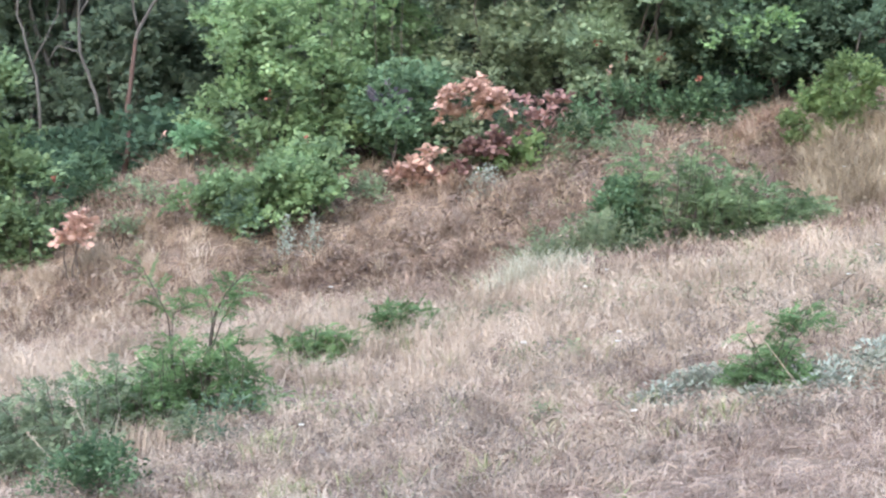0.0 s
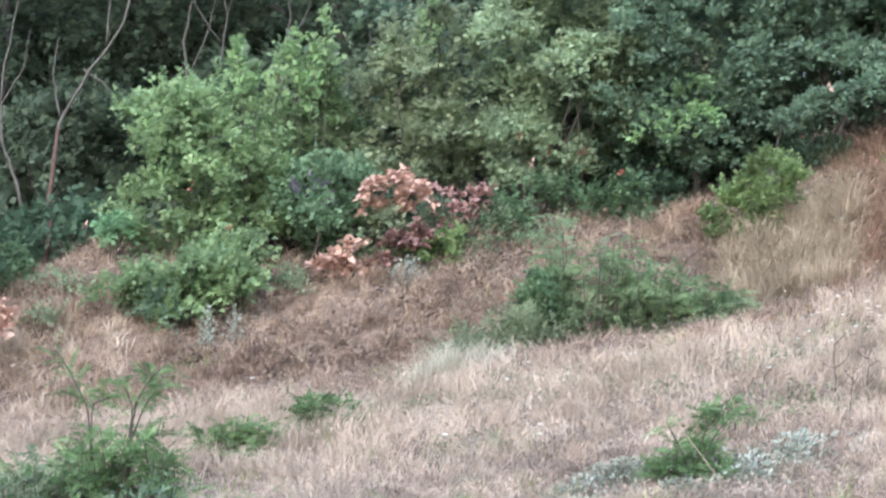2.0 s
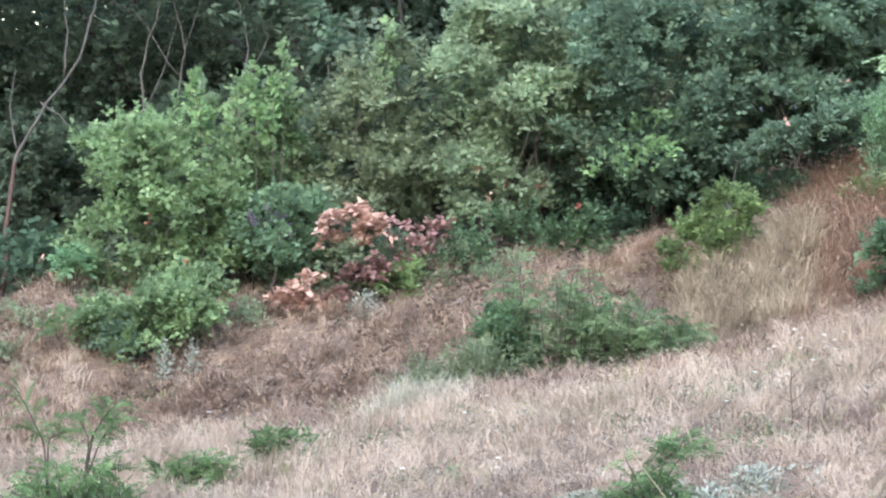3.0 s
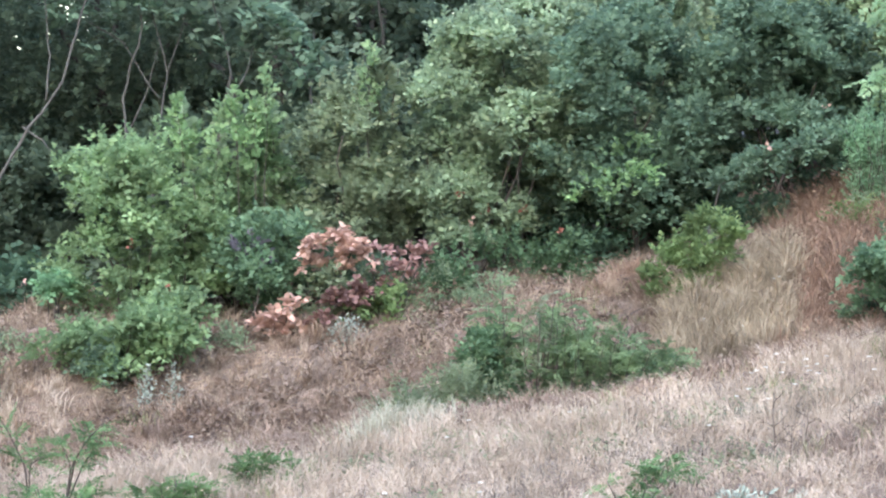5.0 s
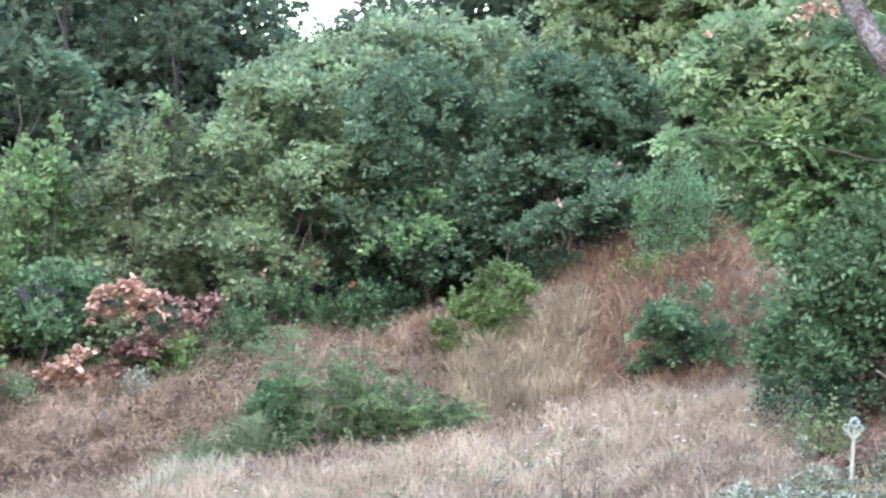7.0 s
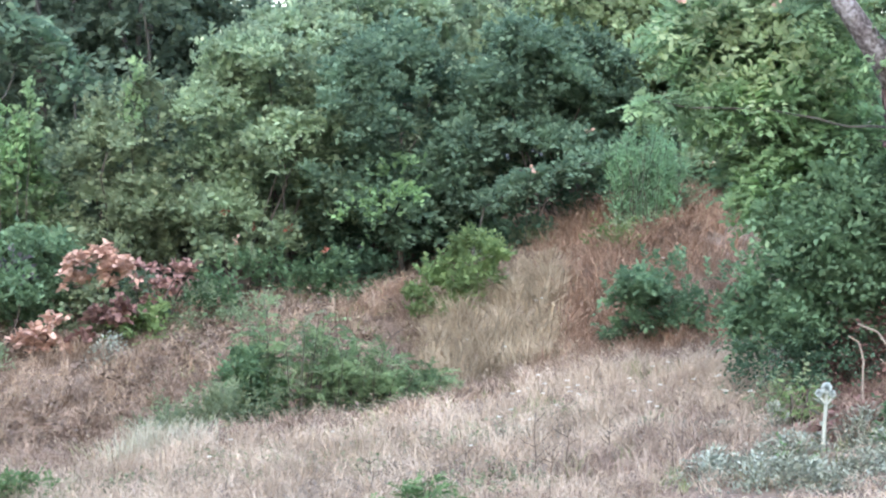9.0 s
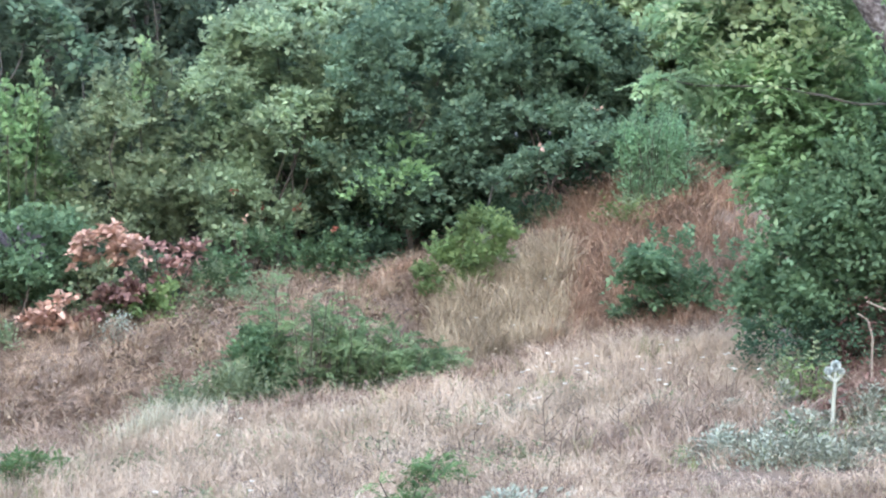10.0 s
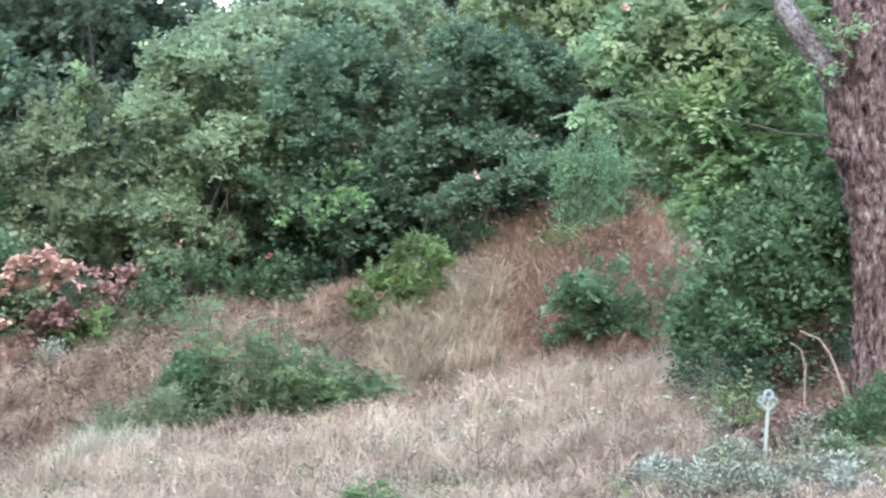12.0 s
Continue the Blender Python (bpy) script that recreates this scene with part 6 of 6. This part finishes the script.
# ---- a few reddened leaves, dead twigs and flowers
def red_sprig(x, y, z, seed, material=None, n=8, size=0.07):
    """A short twig with a few withered red leaves, standing in a bush."""
    rng = np.random.default_rng(seed)
    root = tagged(new("withered_sprig"), "small twig with a few withered reddish leaves", "twig", "withered sprigs in the bushes")
    base = np.array((x, y + 0.1, float(land(x, y + 0.1))))
    root.location = base
    top = np.array((x, y, z)) - base
    pts = bend((rng.normal() * 0.1, 0.1, -0.03), top, rng, 0.06, 8)
    tv, tf = tube(pts, np.linspace(0.005, 0.002, 8), 5)
    stem = part("stem", mesh_of("stem", tv, tf, TWIG, True), root)
    c = top + rng.normal(size=(n, 3)) * 0.03
    v, q = leaves(c, rng.normal(size=(n, 3)), rng.normal(size=(n, 3)), size, size * 0.7, rng)
    part("foliage", mesh_of("foliage", v, [q], material or SCARLET), stem)


for k, (x, y, z, m) in enumerate([(2.18, 34.1, 2.45, 0), (2.59, 34.0, 2.25, 0), (3.1, 34.0, 2.22, 0), (3.58, 33.7, 1.95, 0), (2.32, 33.6, 2.04, 1), (-2.43, 33.3, 1.7, 0), (-3.92, 33.5, 1.14, 1),
                                  (6.49, 33.4, 3.13, 1), (9.21, 33.8, 3.29, 1), (7.48, 34.0, 3.76, 1), (-1.9, 33.2, 1.1, 0), (-5.2, 32.0, 0.6, 0)]):
    red_sprig(x, y, z, 500 + k, RUST if m else SCARLET, 6, 0.06)


def dead_twig(x, y, high, seed):
    """A leafless branched weed."""
    rng = np.random.default_rng(seed)
    root = tagged(new("dead_weed"), "leafless dark branched weed in the dry grass", "weed", "dead weeds in the grass")
    root.location = (x, y, float(land(x, y)))
    main = bend((0, 0, -0.03), (rng.normal() * 0.08 * high, 0, high), rng, 0.12, 9)
    tv, tf = tube(main, np.linspace(0.006, 0.0025, 9), 5)
    stem = part("stem", mesh_of("stem", tv, tf, TWIG, True), root)
    for k in range(5):
        a = main[rng.integers(3, 8)]
        b = a + np.array([rng.choice([-1, 1]) * rng.uniform(0.12, 0.32), rng.normal() * 0.1, rng.uniform(0.08, 0.28)]) * high
        lv, lf = tube(bend(a, b, rng, 0.12, 5), np.linspace(0.004, 0.0018, 5), 5)
        part("twig", mesh_of("twig", lv, lf, TWIG, True), stem)


for k, (x, y, h) in enumerate([(4.3, 21.8, 0.72), (4.45, 21.7, 0.4), (4.7, 22.1, 0.45), (3.75, 22.4, 0.35), (5.2, 22.6, 0.4), (2.95, 22.9, 0.3), (5.6, 21.6, 0.35)]):
    dead_twig(x, y, h, 520 + k)


def wild_carrot():
    """A thin stalk with a flat white flower head."""
    rng = np.random.default_rng(540)
    root = tagged(new("white_flower"), "thin-stalked weed with a small white flower head", "flower", "white flowers on the slope")
    p = bend((0, 0, -0.03), (0.01, 0, 0.42), rng, 0.05, 6)
    tv, tf = tube(p, np.linspace(0.003, 0.002, 6), 5)
    part("stem", mesh_of("stem", tv, tf, DRYSTEM, True), root)
    a = rng.uniform(0, 6.28, 26)
    c = np.stack([np.cos(a) * 0.014, np.sin(a) * 0.014, 0.42 + rng.random(26) * 0.012], 1)
    v, q = leaves(c, np.stack([np.cos(a), np.sin(a), np.full(26, 0.5)], 1), np.tile([0, 0, 1.0], (26, 1)), 0.013, 0.01, rng)
    part("flower_head", mesh_of("flower_head", v, [q], FLOWER), root, "flat white flower head")
    return root


flower = wild_carrot()
rng = np.random.default_rng(541)
fx, fy = rng.uniform(4.2, 7.2, 34), rng.uniform(22.6, 25.6, 34)
fx, fy = np.concatenate([fx, rng.uniform(-3, 5, 12), rng.uniform(4.6, 8.2, 9)]), np.concatenate([fy, rng.uniform(18, 26, 12), rng.uniform(29.8, 32.2, 9)])
flower.location = (fx[0], fy[0], float(land(fx[0], fy[0])))
for x, y in zip(fx[1:], fy[1:]):
    copy_thing(flower, pose(x, y, float(land(x, y)), rng.normal() * 6, rng.normal() * 6, rng.uniform(0, 360)))


def tuft(x, y, wide, high, count, seed, material, label):
    """A tall tuft of grass."""
    rng = np.random.default_rng(seed)
    bx, by = x + rng.normal(size=count) * wide * 0.3, y + rng.normal(size=count) * wide * 0.15
    v, f = blades(bx, by, high * rng.uniform(0.5, 1.1, count), rng.uniform(0.006, 0.011, count), 0.3, rng, 0.7)
    base = np.array((x, y, float(land(x, y))))
    ob = new("grass_tuft", mesh_of("grass_tuft", v - base, f, material))
    ob.location = base
    tagged(ob, label, "grass", "tall grass tufts on the brow")


for k, (x, y, w, h, n) in enumerate([(0.95, 25.8, 0.55, 0.55, 260), (1.35, 25.9, 0.5, 0.45, 200), (0.6, 25.7, 0.4, 0.4, 140), (-1.0, 25.4, 0.5, 0.4, 160), (2.0, 25.8, 0.5, 0.4, 160), (-0.8, 30.7, 0.12, 0.45, 40)]):
    tuft(x, y, w, h, n, 560 + k, PALETUFT if k < 3 else STRAW, "tall pale grey-green grass tuft on the brow" if k < 3 else "tall bleached grass tuft")
for k, (x, y, w, h, n) in enumerate([(-3.3, 20.8, 1.0, 0.5, 260), (-2.7, 20.6, 0.7, 0.42, 180), (-3.9, 20.9, 0.9, 0.45, 220), (-1.7, 23.3, 0.5, 0.4, 120), (-3.2, 22.9, 1.2, 0.4, 260), (-4.2, 23.6, 1.4, 0.4, 300), (-2.6, 23.9, 1.0, 0.35, 200), (-4.3, 22.4, 1.2, 0.35, 240)]):
    tuft(x, y, w, h, n, 570 + k, STRAW if k % 2 else PALETUFT, "tall bleached grass growing through the weeds")
for k, (x, y, w, h, n) in enumerate([(4.3, 33.25, 0.5, 0.42, 130), (4.6, 33.4, 0.4, 0.5, 130), (4.1, 33.1, 0.5, 0.3, 90), (6.9, 33.8, 0.6, 0.4, 120), (6.3, 33.6, 0.5, 0.45, 120)]):
    tuft(x, y, w, h, n, 590 + k, RUSSET if x < 5 else HOLLOW, "reddish-brown dead stalks before the dark hollow")


def straw_stalk(foot, tip, seed):
    """One long bleached grass stalk with a thin ear, leaning over its neighbours."""
    rng = np.random.default_rng(seed)
    base = np.array((*foot, float(land(*foot))))
    root = tagged(new("grass_stalk"), "long bleached grass stalk leaning across the slope", "grass", "long leaning stalks")
    root.location = base
    p = bend((0, 0, -0.02), np.array(tip) - base, rng, 0.05, 9, 0.04)
    tv, tf = tube(p, np.linspace(0.005, 0.003, 9), 5)
    stem = part("stem", mesh_of("stem", tv, tf, STRAW, True), root)
    n = 16
    f = rng.uniform(0.78, 1.0, n)
    c = np.stack([np.interp(f, np.linspace(0, 1, 9), p[:, i]) for i in range(3)], 1)
    v, q = leaves(c, rng.normal(size=(n, 3)) * 0.5 + (p[-1] - p[0]), rng.normal(size=(n, 3)), 0.03, 0.01, rng, plain=True)
    part("ear", mesh_of("ear", v, [q], STRAW), stem)


for k, (foot, tip) in enumerate([((3.02, 19.45), (2.28, 19.35, 0.1)), ((-2.9, 20.4), (-3.24, 20.3, -0.82)), ((-2.85, 19.2), (-3.36, 19.15, -1.05)), ((3.3, 20.2), (3.0, 20.1, 0.15)), ((0.2, 21.5), (0.5, 21.4, -0.2))]):
    straw_stalk(foot, tip, 620 + k)
dead_twig(3.95, 29.5, 1.4, 640)
for k, (x, y, w, h) in enumerate([(5.9, 34.0, 0.7, 0.4), (6.8, 34.3, 0.8, 0.35), (7.7, 33.2, 0.5, 0.35), (8.9, 33.9, 0.8, 0.5), (1.9, 33.5, 0.9, 0.5), (1.0, 33.7, 0.9, 0.55), (0.75, 33.6, 0.7, 0.5), (1.4, 33.0, 0.6, 0.3), (2.6, 33.1, 0.8, 0.4), (3.2, 31.6, 0.4, 0.25),
                                  (-1.2, 32.9, 0.9, 0.4), (-3.0, 33.5, 0.7, 0.35), (-4.2, 33.0, 0.8, 0.35)]):
    shrub("herb_clump", "low green weeds at the foot of the bushes", x, y, w, h, OLIVE if k % 2 else MIDGREEN, 580 + k, n=7, leaf=(0.07, 0.03), density=1500, rising=0.9, group="weeds at the foot of the bushes", stems=3, stemr=0.008)
